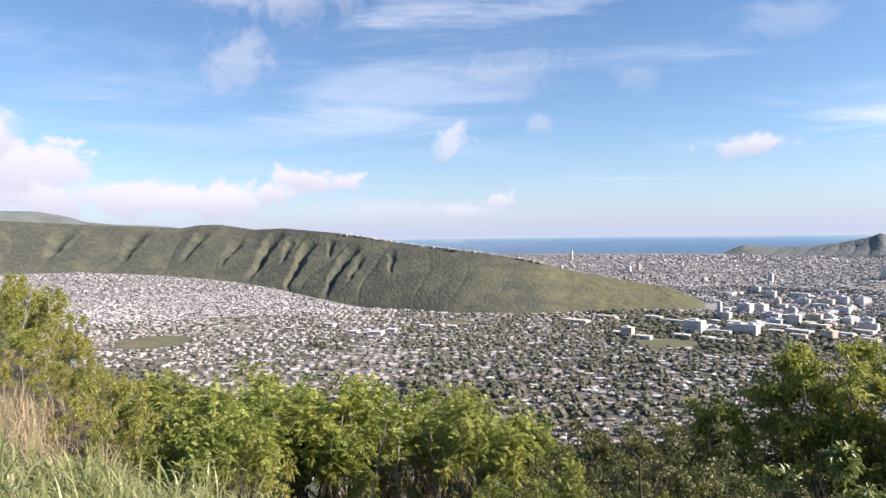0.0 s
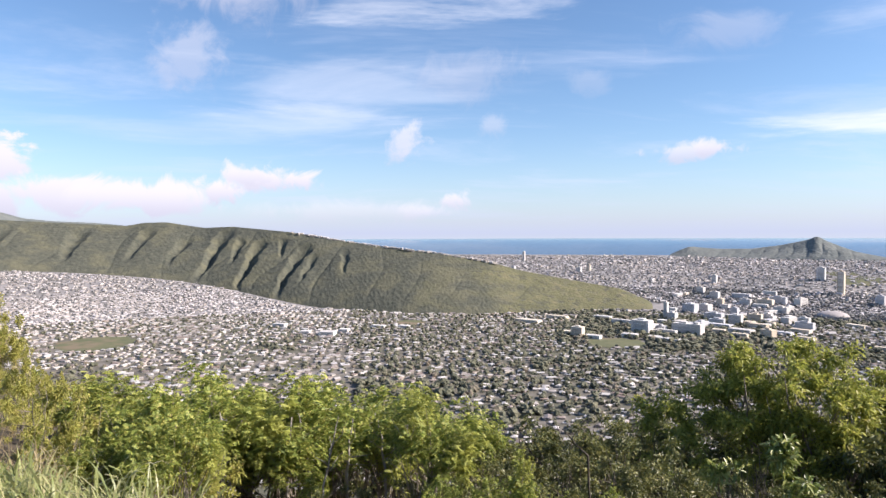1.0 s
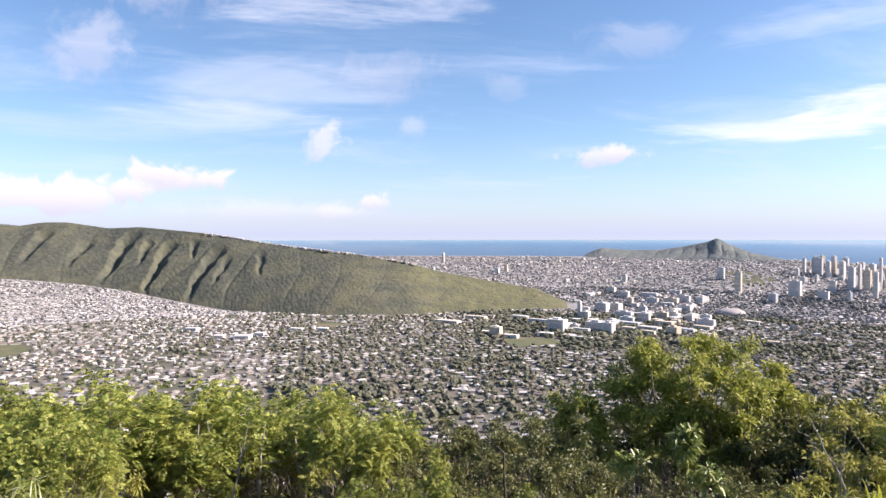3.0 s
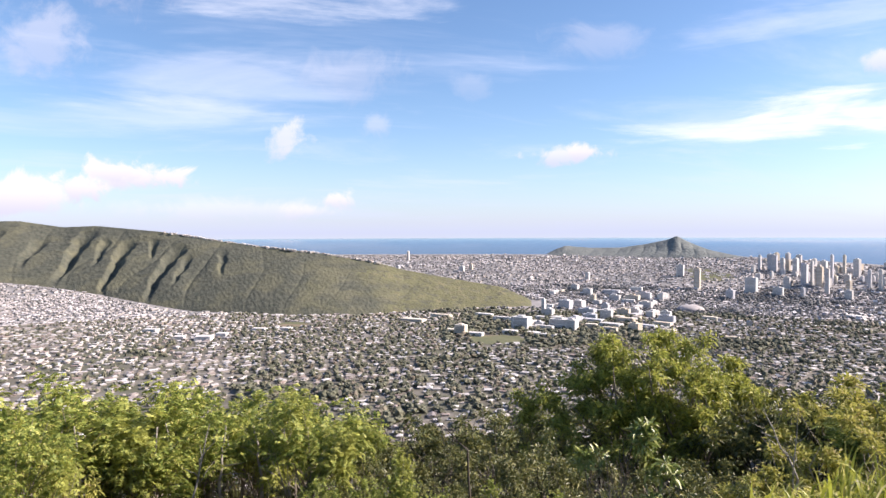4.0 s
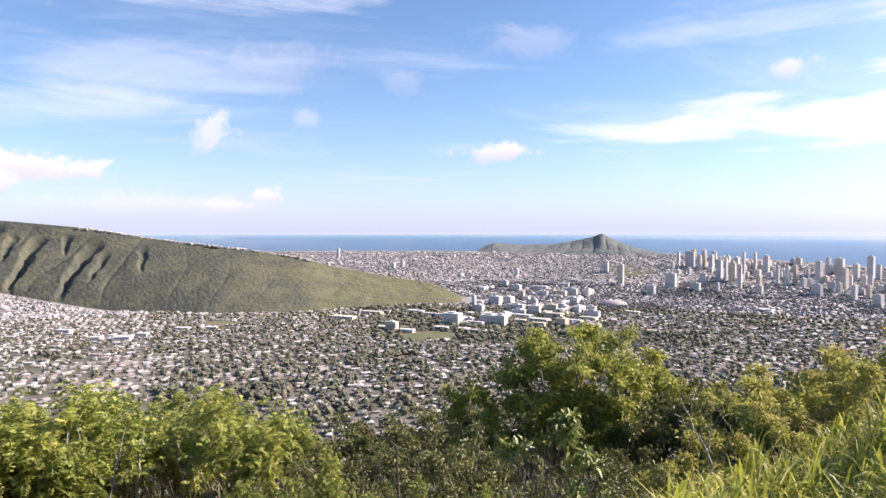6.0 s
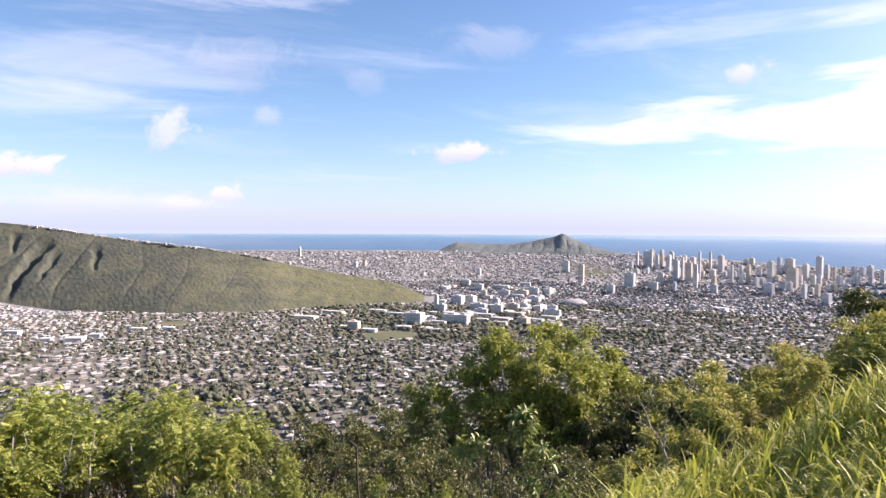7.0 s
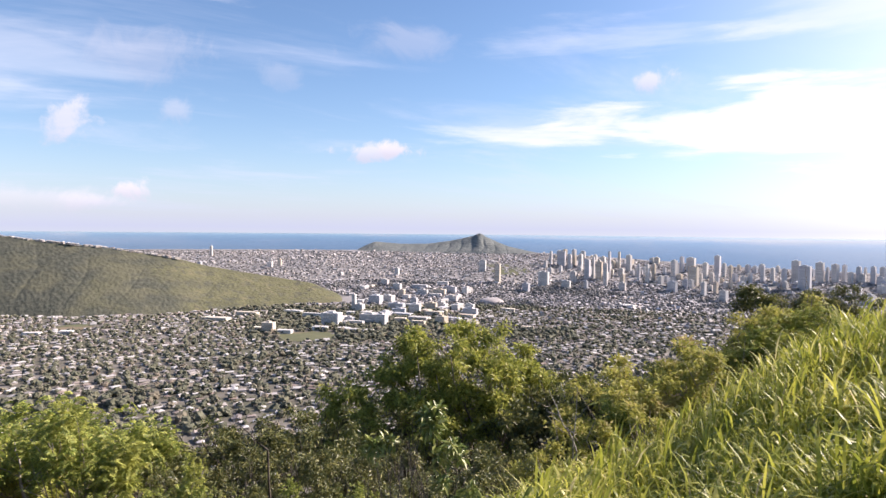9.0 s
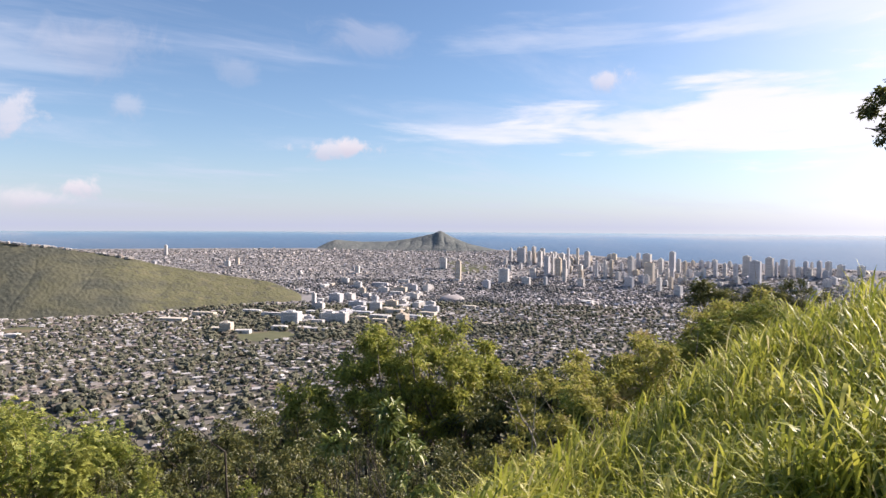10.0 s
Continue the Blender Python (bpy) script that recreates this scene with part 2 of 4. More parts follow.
# far leaves and far ground: distance haze mixed into the base colours
M_FARTREE = material("haze_paled_tree_leaves", ((0.0, (0.120, 0.122, 0.116)), (0.5, (0.155, 0.152, 0.146)), (1.0, (0.195, 0.188, 0.178))), 0.3, 0.95, source="island")
M_FARTOWN = material("haze_paled_town_ground", ((0.3, (0.15, 0.148, 0.142)), (0.5, (0.21, 0.20, 0.195)), (0.7, (0.29, 0.275, 0.27))), 0.012, 0.95, 8)
M_CONC = material("pale_concrete", ((0.0, (0.44, 0.42, 0.40)), (0.5, (0.53, 0.51, 0.485)), (1.0, (0.61, 0.59, 0.565))), 0.06, 0.8, source="object")
M_TAN = material("tan_render", ((0.0, (0.42, 0.36, 0.28)), (0.5, (0.52, 0.45, 0.36)), (1.0, (0.60, 0.54, 0.45))), 0.06, 0.85, source="object")
M_GREY = material("weathered_grey_panel", ((0.0, (0.40, 0.40, 0.42)), (1.0, (0.54, 0.53, 0.54))), 0.06, 0.7, source="object")
# glass lightened well above bare windows, haze put into its colour
M_GLASS = material("haze_paled_window_glass", ((0.3, (0.30, 0.30, 0.32)), (0.7, (0.42, 0.42, 0.43))), 0.3, 0.3, spec=0.6)
M_DOME = material("weathered_dome_roof", ((0.3, (0.30, 0.27, 0.26)), (0.7, (0.40, 0.37, 0.355))), 0.08, 0.7, mix=((0.24, 0.22, 0.21), 0.03, 0.5, 0.65))
M_LAWN = material("playing_field", ((0.3, (0.085, 0.095, 0.045)), (0.7, (0.13, 0.13, 0.065))), 0.03, 0.95, mix=((0.17, 0.135, 0.085), 0.012, 0.5, 0.64))
M_BARK = material("pale_bark", ((0.3, (0.16, 0.13, 0.10)), (0.7, (0.34, 0.30, 0.24))), 6, 0.9, bump=0.01, bump_scale=25, stretch=(1, 1, 0.2))
M_DARKBARK = material("dark_bark", ((0.3, (0.045, 0.038, 0.030)), (0.7, (0.10, 0.085, 0.065))), 6, 0.9, bump=0.01, bump_scale=25)
M_DEADWOOD = material("bleached_dead_wood", ((0.3, (0.20, 0.18, 0.155)), (0.7, (0.38, 0.35, 0.30))), 5, 0.9, bump=0.008, bump_scale=25)
M_KOA = material("feathery_leaves", ((0.0, (0.14, 0.19, 0.042)), (0.5, (0.265, 0.32, 0.064)), (0.85, (0.40, 0.415, 0.085)), (1.0, (0.50, 0.45, 0.15))), 1.2, 0.55, source="island", through_light=0.38, mix=((0.41, 0.42, 0.095), 0.7, 0.52, 0.66))
M_YELLOW = material("sunburnt_leaves", ((0.0, (0.25, 0.26, 0.055)), (0.5, (0.37, 0.365, 0.078)), (0.85, (0.46, 0.43, 0.11)), (1.0, (0.50, 0.41, 0.19))), 0.8, 0.6, source="island", through_light=0.40, mix=((0.44, 0.36, 0.18), 0.5, 0.60, 0.70))
M_BROAD = material("broad_leaves", ((0.0, (0.16, 0.19, 0.042)), (0.5, (0.32, 0.35, 0.070)), (0.85, (0.46, 0.465, 0.095)), (1.0, (0.52, 0.47, 0.15))), 1.0, 0.42, source="island", through_light=0.44)
M_GLOSSY = material("glossy_pale_leaves", ((0.0, (0.09, 0.13, 0.030)), (0.6, (0.18, 0.22, 0.050)), (0.9, (0.32, 0.33, 0.10)), (1.0, (0.42, 0.42, 0.20))), 1.0, 0.36, source="island", through_light=0.25)
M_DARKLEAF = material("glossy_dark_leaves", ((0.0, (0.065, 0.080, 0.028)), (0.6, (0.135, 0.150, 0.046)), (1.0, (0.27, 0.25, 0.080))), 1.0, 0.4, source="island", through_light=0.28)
M_GRASS = material("green_grass_blades", ((0.0, (0.15, 0.185, 0.028)), (0.4, (0.30, 0.325, 0.045)), (0.8, (0.48, 0.47, 0.075)), (0.95, (0.56, 0.52, 0.15)), (1.0, (0.66, 0.58, 0.32))), 1.5, 0.46, source="island", through_light=0.45)
M_PALEGRASS = material("pale_grass_blades", ((0.0, (0.15, 0.18, 0.060)), (0.5, (0.27, 0.30, 0.105)), (0.9, (0.40, 0.39, 0.18)), (1.0, (0.52, 0.46, 0.28))), 1.5, 0.4, source="island", through_light=0.32)
M_STRAW = material("dry_straw", ((0.0, (0.26, 0.20, 0.10)), (0.5, (0.38, 0.30, 0.16)), (1.0, (0.50, 0.42, 0.26))), 1.5, 0.7, source="island", through_light=0.25)

# ---------------------------------------------------------------- building blocks


def mesh_of(name, verts, faces, mats, slots=None, smooth=False):
    me = bpy.data.meshes.new(name)
    me.from_pydata([tuple(v) for v in verts], [], [tuple(f) for f in faces])
    for m in mats if isinstance(mats, (list, tuple)) else (mats,):
        me.materials.append(m)
    if slots is not None:
        me.polygons.foreach_set("material_index", np.asarray(slots, dtype=np.int32))
    if smooth:
        me.polygons.foreach_set("use_smooth", np.ones(len(me.polygons), dtype=bool))
    me.update()
    return me


def part(name, me, parent, label=""):
    ob = new(name, me)
    ob.parent = parent
    return tagged(ob, label) if label else ob


def smooth01(a, lo, hi):
    t = min(1.0, max(0.0, (a - lo) / (hi - lo)))
    return t * t * (3 - 2 * t)


def table(pairs, a):
    return float(np.interp(a, [p[0] for p in pairs], [p[1] for p in pairs]))


def eased(pairs, a, reach):
    """The table's value averaged over reach to either side, so that it has no kinks."""
    return sum(table(pairs, a + reach * k / 4) * (5 - abs(k)) for k in range(-4, 5)) / 25


EYE = 1.7
DEPTH, BEND, EDGE, DIP = 290.0, 2600.0, 4850.0, 0.0087
COAST = ((-60, 3900), (0, 3760), (23, 3734), (39, 3700), (54, 3430), (66, 3365), (120, 3300))
SLOPE = ((-180, 0.02), (-90, 0.04), (-50, 0.05), (-36, 0.08), (-28, 0.15), (-22, 0.27), (-16, 0.34), (-8, 0.38), (30, 0.38), (42, 0.35), (50, 0.25), (58, 0.12), (64, 0.06), (78, 0.02), (120, 0.0), (180, 0.02))
BROW = ((-180, 300), (-60, 60), (-34, 34), (-22, 26), (0, 30), (45, 26), (60, 28), (70, 40), (100, 200), (180, 300))


def drop(d):
    """Tangent of the angle below eye level at which the plain lies, d metres out; the far plain is drawn in towards the eye."""
    if d <= BEND:
        return DEPTH / d
    u = min(1.0, (d - BEND) / (EDGE - BEND))
    return DIP + (DEPTH / BEND - DIP) * (1 - u) ** 2


def nearer(dt):
    """Range on the drawn-in plain of a place dt metres off, and the factor by which things there shrink."""
    if dt <= BEND:
        return dt, 1.0
    k = max(0.0, (DEPTH / dt - DIP) / (DEPTH / BEND - DIP))
    d = BEND + (1 - math.sqrt(k)) * (EDGE - BEND)
    return d, d / dt


def plain(d):
    return EYE - d * drop(max(d, 300.0)) if d > 300 else EYE - DEPTH


def height(az, d):
    """Ground level, az degrees and d metres from the lookout."""
    az = (az + 180) % 360 - 180
    s, brow = table(SLOPE, az), table(BROW, az)
    bumps = noise.noise(Vector((math.sin(radians(az)) * d * 0.15, math.cos(radians(az)) * d * 0.15, 3))) * min(1.0, d / 12) * 0.7
    hill = -s * max(0.0, d - 1.5) + bumps
    if d > brow:
        hill -= 0.62 * (d - brow) ** 2 / (d - brow + 25)
    floor = plain(d)
    k = 18.0
    z = max(hill, floor)
    if abs(hill - floor) < k:
        z += (k - abs(hill - floor)) ** 2 / (4 * k)
    if -60 < az < 120:
        z -= 6 * smooth01(d, table(COAST, az), table(COAST, az) + 60)
    return z


def at(az, d, z=None):
    a = radians(az)
    return Vector((math.sin(a) * d, math.cos(a) * d, height(az, d) if z is None else z))


def sheet(name, azs, rings, zfun, mats, slot=None, closed=False):
    """A polar grid: azs degrees, rings metres."""
    verts = [(math.sin(radians(a)) * d, math.cos(radians(a)) * d, zfun(a, d)) for a in azs for d in rings]
    nr, na = len(rings), len(azs)
    faces, slots = [], []
    for i in range(na if closed else na - 1):
        for j in range(nr - 1):
            k = (i + 1) % na
            faces.append((i * nr + j, k * nr + j, k * nr + j + 1, i * nr + j + 1)[::-1])
            slots.append(slot(azs[i], rings[j]) if slot else 0)
    return mesh_of(name, verts, faces, mats, slots, smooth=True)


# ---------------------------------------------------------------- ground, sea, hills
RINGS = [0.0] + [0.7 * 1.11 ** i for i in range(62)] + [455 + 35 * i for i in range(126)]
RINGS = [r for r in RINGS if r < EDGE - 20] + [EDGE]
AZS = [a * 1.2 for a in range(300)]
# past 2450 m the plain takes the haze-paled ground colour
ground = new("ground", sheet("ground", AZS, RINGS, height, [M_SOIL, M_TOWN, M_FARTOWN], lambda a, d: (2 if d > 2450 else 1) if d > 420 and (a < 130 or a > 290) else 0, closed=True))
tagged(ground, "steep scrub hillside falling to a wide built-up plain", "ground", kind="structure")

SEA_AZ = [-25 + 1.5 * i for i in range(100)]
sea_rings = [i / 40 for i in range(41)]
verts, faces = [], []
for a in SEA_AZ:
    c = table(COAST, a) - 20
    for r in sea_rings:
        d = c + (EDGE - c) * r
        verts.append(at(a, d, plain(d) - 2.0 * (1 - r)))
nr = len(sea_rings)
for i in range(len(SEA_AZ) - 1):
    for j in range(nr - 1):
        faces.append((i * nr + j + 1, (i + 1) * nr + j + 1, (i + 1) * nr + j, i * nr + j))
sea = tagged(new("water", mesh_of("water", verts, faces, M_SEA, smooth=True)), "calm blue ocean reaching the horizon", "sea", kind="structure")


def mountain(name, azs, foot, crest, deep, gully, lean, fine, mats, slot, label, category, rows=70, power=0.9, seed=0.0, clefts=()):
    """A ridge seen from the lookout. foot: (az, range) line; crest: (az, elevation) line; deep: metres from foot to crest; gully: metres of relief; lean: slant of the gullies; clefts: single ravines, (az, share of the height) at top and bottom, half width in degrees, depth."""
    verts, faces, slots = [], [], []
    back = rows // 4
    for a in azs:
        d0 = eased(foot, a, 4.5)
        d1 = d0 + eased(deep, a, 4.5)
        z0 = height(a, d0) - 4
        top = EYE + d1 * math.tan(radians(eased(crest, a, 0.35)))
        rise = max(0.0, top - z0)
        for j in range(rows + back + 1):
            s = j / rows
            d = d0 + (d1 - d0) * s
            if s <= 1:
                z = z0 + rise * s ** power
                bulge = math.sin(math.pi * min(1.0, s * 1.02)) ** 0.7
                ph = (a + lean * (1 - s)) * gully[1] + 1.6 * noise.noise(Vector((a * 0.12, s * 1.5, seed)))
                rib = abs(math.sin(ph)) ** 0.22 - 0.9 + 0.6 * noise.noise(Vector((a * 0.35, s * 2.0, seed + 5)))
                z += gully[0] * rib * bulge * table(gully[2], a) * min(1.0, rise / 120)
                for a1, s1, a0, s0, half, cut in clefts:
                    t = (s - s0) / (s1 - s0)
                    if -0.35 < t < 1.25:
                        off = abs(a - (a0 + (a1 - a0) * t) - 0.22 * noise.noise(Vector((s * 9, a1, 2)))) / (half * (0.55 + 0.6 * min(1.0, max(0.0, t))))
                        if off < 1.6:
                            z -= 0.72 * cut * max(0.0, 1 - off * off * 0.39) ** 1.5 * smooth01(t, -0.35, 0.3) * (1 - smooth01(t, 0.8, 1.25))
                z += fine * (noise.fractal(Vector((a * 5.0, s * 26.0, seed)), 0.8, 2.0, 4)) * min(1.0, rise / 60) * (0.3 if s > 0.97 else 1.0)
            else:
                z = z0 + rise * (1 - ((s - 1) * 4) ** 1.5) - 2
            verts.append(at(a, d, z))
    nr = rows + back + 1
    for i in range(len(azs) - 1):
        for j in range(nr - 1):
            faces.append((i * nr + j + 1, (i + 1) * nr + j + 1, (i + 1) * nr + j, i * nr + j))
            slots.append(slot(azs[i], j / rows))
    ob = new(name, mesh_of(name, verts, faces, mats, slots, smooth=True))
    return tagged(ob, label, category, kind="structure")


def spread(lo, hi, n):
    return [lo + (hi - lo) * i / (n - 1) for i in range(n)]


RIDGE_FOOT = ((-42, 3560), (-34, 3480), (-29.5, 3500), (-23, 3330), (-17, 3130), (-9, 2660), (-2.7, 2450), (1, 2340), (8, 2320), (13, 2420), (22, 2560), (24, 2600))
RIDGE_CREST = ((-42, 1.6), (-34, 1.3), (-28.7, 1.0), (-21.8, 0.66), (-20.4, 0.92), (-18.8, 0.95), (-16, 0.5), (-13.7, 0.6), (-9, 0.12), (-4.2, -0.72), (-1.3, -1.16), (3, -1.7),
               (8, -2.5), (10.7, -3.25), (15, -4.05), (19.2, -4.75), (21.3, -5.6), (22.5, -6.4), (24, -6.6))
RIDGE_DEEP = ((-42, 700), (-10, 620), (0, 520), (10, 380), (20, 180), (24, 60))
CLEFTS = ((-14.4, 0.82, -16.2, 0.20, 0.42, 46), (-13.2, 0.74, -13.8, 0.42, 0.24, 24), (-11.6, 0.74, -13.2, 0.14, 0.36, 44), (-9.5, 0.84, -9.9, 0.62, 0.22, 22), (-8.0, 0.74, -10.0, 0.16, 0.40, 46),
          (-7.1, 0.64, -8.2, 0.30, 0.22, 20), (-4.4, 0.80, -4.7, 0.50, 0.26, 16), (-17.4, 0.70, -18.6, 0.30, 0.36, 26), (-20.2, 0.80, -21.6, 0.34, 0.40, 30), (-25.0, 0.8, -26.0, 0.3, 0.5, 34), (-30.0, 0.8, -31.0, 0.3, 0.5, 34))
ridge = mountain("ridge", spread(-42, 23, 860), RIDGE_FOOT, RIDGE_CREST, RIDGE_DEEP, (17.0, 0.78, ((-42, 0.6), (-22, 0.7), (-16, 1.0), (-7, 1.0), (-4, 0.5), (3, 0.35), (24, 0.15))), 3.8, 1.6,
                 [M_RIDGE], lambda a, s: 0, "long green forested ridge with dark gullies and a grassy end", "mountain ridge", rows=96, clefts=CLEFTS)
mountain("far_mountain", spread(-44, -18, 140), ((-44, 4150), (-18, 4150)), ((-44, 2.3), (-34, 2.02), (-31.9, 2.0), (-30, 1.65), (-28.6, 1.2), (-26.7, 1.0), (-24, 0.9), (-22, 0.7), (-18, 0.3)),
         ((-44, 400), (-18, 400)), (40.0, 0.6, ((-44, 1), (-18, 1))), 1.0, 6.0, [M_FAR], lambda a, s: 0, "distant green mountain behind the ridge, greyed in colour for haze", "mountain", rows=40, seed=20)
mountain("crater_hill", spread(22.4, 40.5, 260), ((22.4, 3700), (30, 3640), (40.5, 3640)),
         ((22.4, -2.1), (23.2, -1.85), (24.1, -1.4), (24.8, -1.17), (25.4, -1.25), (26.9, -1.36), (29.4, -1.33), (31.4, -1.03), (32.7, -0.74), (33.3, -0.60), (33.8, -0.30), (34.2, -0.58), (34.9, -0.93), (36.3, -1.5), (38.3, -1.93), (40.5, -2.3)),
         ((22.4, 60), (25, 150), (33, 190), (40.5, 40)), (17.0, 3.1, ((22, 0.2), (27, 0.6), (36, 1.0), (40, 0.3))), 0.8, 3.0, [M_CRATER], lambda a, s: 0, "volcanic crater hill with ribbed flanks by the sea, tinted grey-green for haze", "crater hill", rows=50, power=0.8, seed=40)

# ---------------------------------------------------------------- the town on the plain
rng = random.Random(11)


def boxes(items):
    """Joined boxes: (x0, x1, y0, y1, z0, z1) each."""
    verts, faces = [], []
    for x0, x1, y0, y1, z0, z1 in items:
        b = len(verts)
        verts += [(x0, y0, z0), (x1, y0, z0), (x1, y1, z0), (x0, y1, z0), (x0, y0, z1), (x1, y0, z1), (x1, y1, z1), (x0, y1, z1)]
        faces += [(b, b + 1, b + 5, b + 4), (b + 1, b + 2, b + 6, b + 5), (b + 2, b + 3, b + 7, b + 6), (b + 3, b, b + 4, b + 7), (b + 4, b + 5, b + 6, b + 7), (b + 3, b + 2, b + 1, b)]
    return verts, faces


def roof_shape(w, l, z, rise, eave, hip):
    """A hipped or gabled roof with a fascia, over a plan w by l."""
    a, b, i = w / 2 + eave, l / 2 + eave, (w / 2 + eave if hip else 0.05)
    i = min(i, b * 0.92)
    v = [(-a, -b, z - 0.25), (a, -b, z - 0.25), (a, b, z - 0.25), (-a, b, z - 0.25), (-a, -b, z), (a, -b, z), (a, b, z), (-a, b, z), (0, -b + i, z + rise), (0, b - i, z + rise)]
    f = [(0, 1, 5, 4), (1, 2, 6, 5), (2, 3, 7, 6), (3, 0, 4, 7), (4, 5, 8), (5, 6, 9, 8), (6, 7, 9), (7, 4, 8, 9), (3, 2, 1, 0)]
    return v, f


def lawn_here(az, d):
    """Open fields among the houses."""
    for a0, d0, wa, wd in FIELDS:
        if ((az - a0) / wa) ** 2 + ((d - d0) / wd) ** 2 < 1:
            return True
    return False


# open fields: az, range, half width in degrees, half depth in metres
FIELDS = ((-24.0, 1960, 2.9, 120), (18.8, 1770, 2.6, 75), (1.2, 2120, 1.3, 60), (36.6, 3200, 1.7, 95), (35.4, 3330, 1.2, 45))
for a0, d0, wa, wd in FIELDS:
    vs, fs = [at(a0, d0, height(a0, d0) + 0.5)], []
    for k in range(28):
        t, q = k * math.tau / 28, 1 + 0.12 * math.sin(k * 2.3)
        az, d = a0 + wa * q * math.cos(t), d0 + wd * q * math.sin(t)
        vs.append(at(az, d, height(az, d) + 0.5))
    fs = [(0, k + 1, (k + 1) % 28 + 1)[::-1] for k in range(28)]
    tagged(new("sports_field", mesh_of("sports_field", vs, fs, M_LAWN)), "worn green sports field among the houses", "field", kind="structure")


def on_ridge(az, d):
    return -43 < az < 23 and table(RIDGE_FOOT, az) - 12 < d < table(RIDGE_FOOT, az) + 1.22 * table(RIDGE_DEEP, az)


def campus(az, d):
    return 14 < az < 31 and 1720 < d < 2380 and not (az < 20 and d > 2150)


# plots: az, range, true-size factor, turn
plots, clumps = [], []
x = -3600.0
CELL, LOT = 46.0, 21.0
while x < 9000:
    y = -1500.0
    while y < 9000:
        dt = math.hypot(x, y)
        az = math.degrees(math.atan2(x, y))
        if -40 < az < 76 and 720 < dt < 9500:
            d, k = nearer(dt)
            sea_edge = table(COAST, az) - 25
            if d < sea_edge and not on_ridge(az, d):
                wood = noise.noise(Vector((x * 0.0022, y * 0.0022, 1))) + 0.5 * noise.noise(Vector((x * 0.008, y * 0.008, 2)))
                turn = math.floor(3 * noise.noise(Vector((x * 0.0012, y * 0.0012, 9)))) * 0.5 + 0.3
                far = dt > 3600
                if far:
                    keep = 0.62 if dt < 6000 else 0.45
                    if rng.random() < keep and wood < 0.55:
                        plots.append((az + rng.uniform(-0.3, 0.3), dt + rng.uniform(-30, 30), 1.7 if dt > 5500 else 1.35, turn))
                    if rng.random() < 0.55:
                        clumps.append((az + rng.uniform(-0.35, 0.35), dt + rng.uniform(-22, 22), rng.uniform(5, 8.5)))
                else:
                    for sx in (0, 1):
                        for sy in (0, 1):
                            px = x + (sx - 0.5) * LOT + rng.uniform(-6, 6)
                            py = y + (sy - 0.5) * LOT + rng.uniform(-6, 6)
                            dd, aa = math.hypot(px, py), math.degrees(math.atan2(px, py))
                            rd, _ = nearer(dd)
                            if lawn_here(aa, rd) or (on_ridge(aa, rd)):
                                continue
                            dense = 0.50 if aa < 2 else (0.34 if not campus(aa, rd) else -0.6)
                            if aa > -6 and dt < 2000:
                                dense -= 0.06
                            if wood < dense and rng.random() < (0.84 if aa < 2 else 0.80):
                                plots.append((aa, dd, rng.uniform(0.75, 1.25), turn))
                            lush = 0.50 if aa < -4 else 1.0
                            for _ in range(4 if aa > -4 and dt < 2100 else 3):
                                if rng.random() < lush * (1.3 if wood > dense else 0.62):
                                    clumps.append((aa + rng.uniform(-0.3, 0.3), dd + rng.uniform(-13, 13), rng.choice((2.6, 3.2, 4.0, 5.0, 6.4, 8.0)) * (1.2 if wood > dense else 0.9) * (1.02 if aa > -4 else 0.85)))
        y += CELL
    x += CELL

HOUSES = []
for n, (w, l, rise, hip) in enumerate(((8, 12, 1.9, True), (9, 14, 1.7, True), (7.5, 10, 2.3, False), (10, 13, 1.5, True), (8, 16, 1.8, False), (9, 9.5, 2.2, True), (11, 15, 0.6, True), (7, 13, 2.0, False))):
    wv, wf = boxes([(-w / 2, w / 2, -l / 2, l / 2, -2.5, 3.2), (w / 2 - 0.4, w / 2 + 2.2, -l / 4, l / 5, -2.5, 2.7)])
    HOUSES.append((w, l, rise, hip, wv, wf, *roof_shape(w, l, 3.45, rise, 0.7, hip)))
M_WALL_OB = material("painted_house_wall", ((0.0, (0.36, 0.325, 0.28)), (0.3, (0.50, 0.465, 0.42)), (0.6, (0.26, 0.225, 0.19)), (1.0, (0.42, 0.39, 0.35))), 0.3, 0.85, source="object")
M_ROOF_OB = material("shingled_house_roof", ((0.0, (0.54, 0.515, 0.495)), (0.22, (0.45, 0.435, 0.415)), (0.42, (0.30, 0.27, 0.255)), (0.54, (0.17, 0.145, 0.135)), (0.64, (0.24, 0.18, 0.15)), (0.78, (0.34, 0.31, 0.29)), (0.92, (0.50, 0.475, 0.46))), 0.2, 0.6, source="object")
plots.sort(key=lambda p: p[1])
near = [p for p in plots if -27 < p[0] < 40][:300]
near_set = set(near)
templates = []
for n, (w, l, rise, hip, wv, wf, rv, rf) in enumerate(HOUSES):
    house = new("house")
    tagged(house, "low " + ("hip" if hip else "gable") + "-roofed suburban house among dark trees", "house", "houses of the valley")
    part("wall", mesh_of("house_wall", wv, wf, M_WALL_OB), house)
    part("roof", mesh_of("house_roof", rv, rf, M_ROOF_OB), house)
    templates.append([house, False])
for i, (az, dt, k, turn) in enumerate(near):
    p = at(az, dt)
    spot = pose(p.x, p.y, p.z, 0, 0, math.degrees(turn) + rng.choice((0, 90, 180, 270)) + rng.uniform(-5, 5))
    t = templates[i % len(templates)]
    if not t[1]:
        t[0].matrix_basis, t[1] = spot, True
    else:
        copy_thing(t[0], spot)

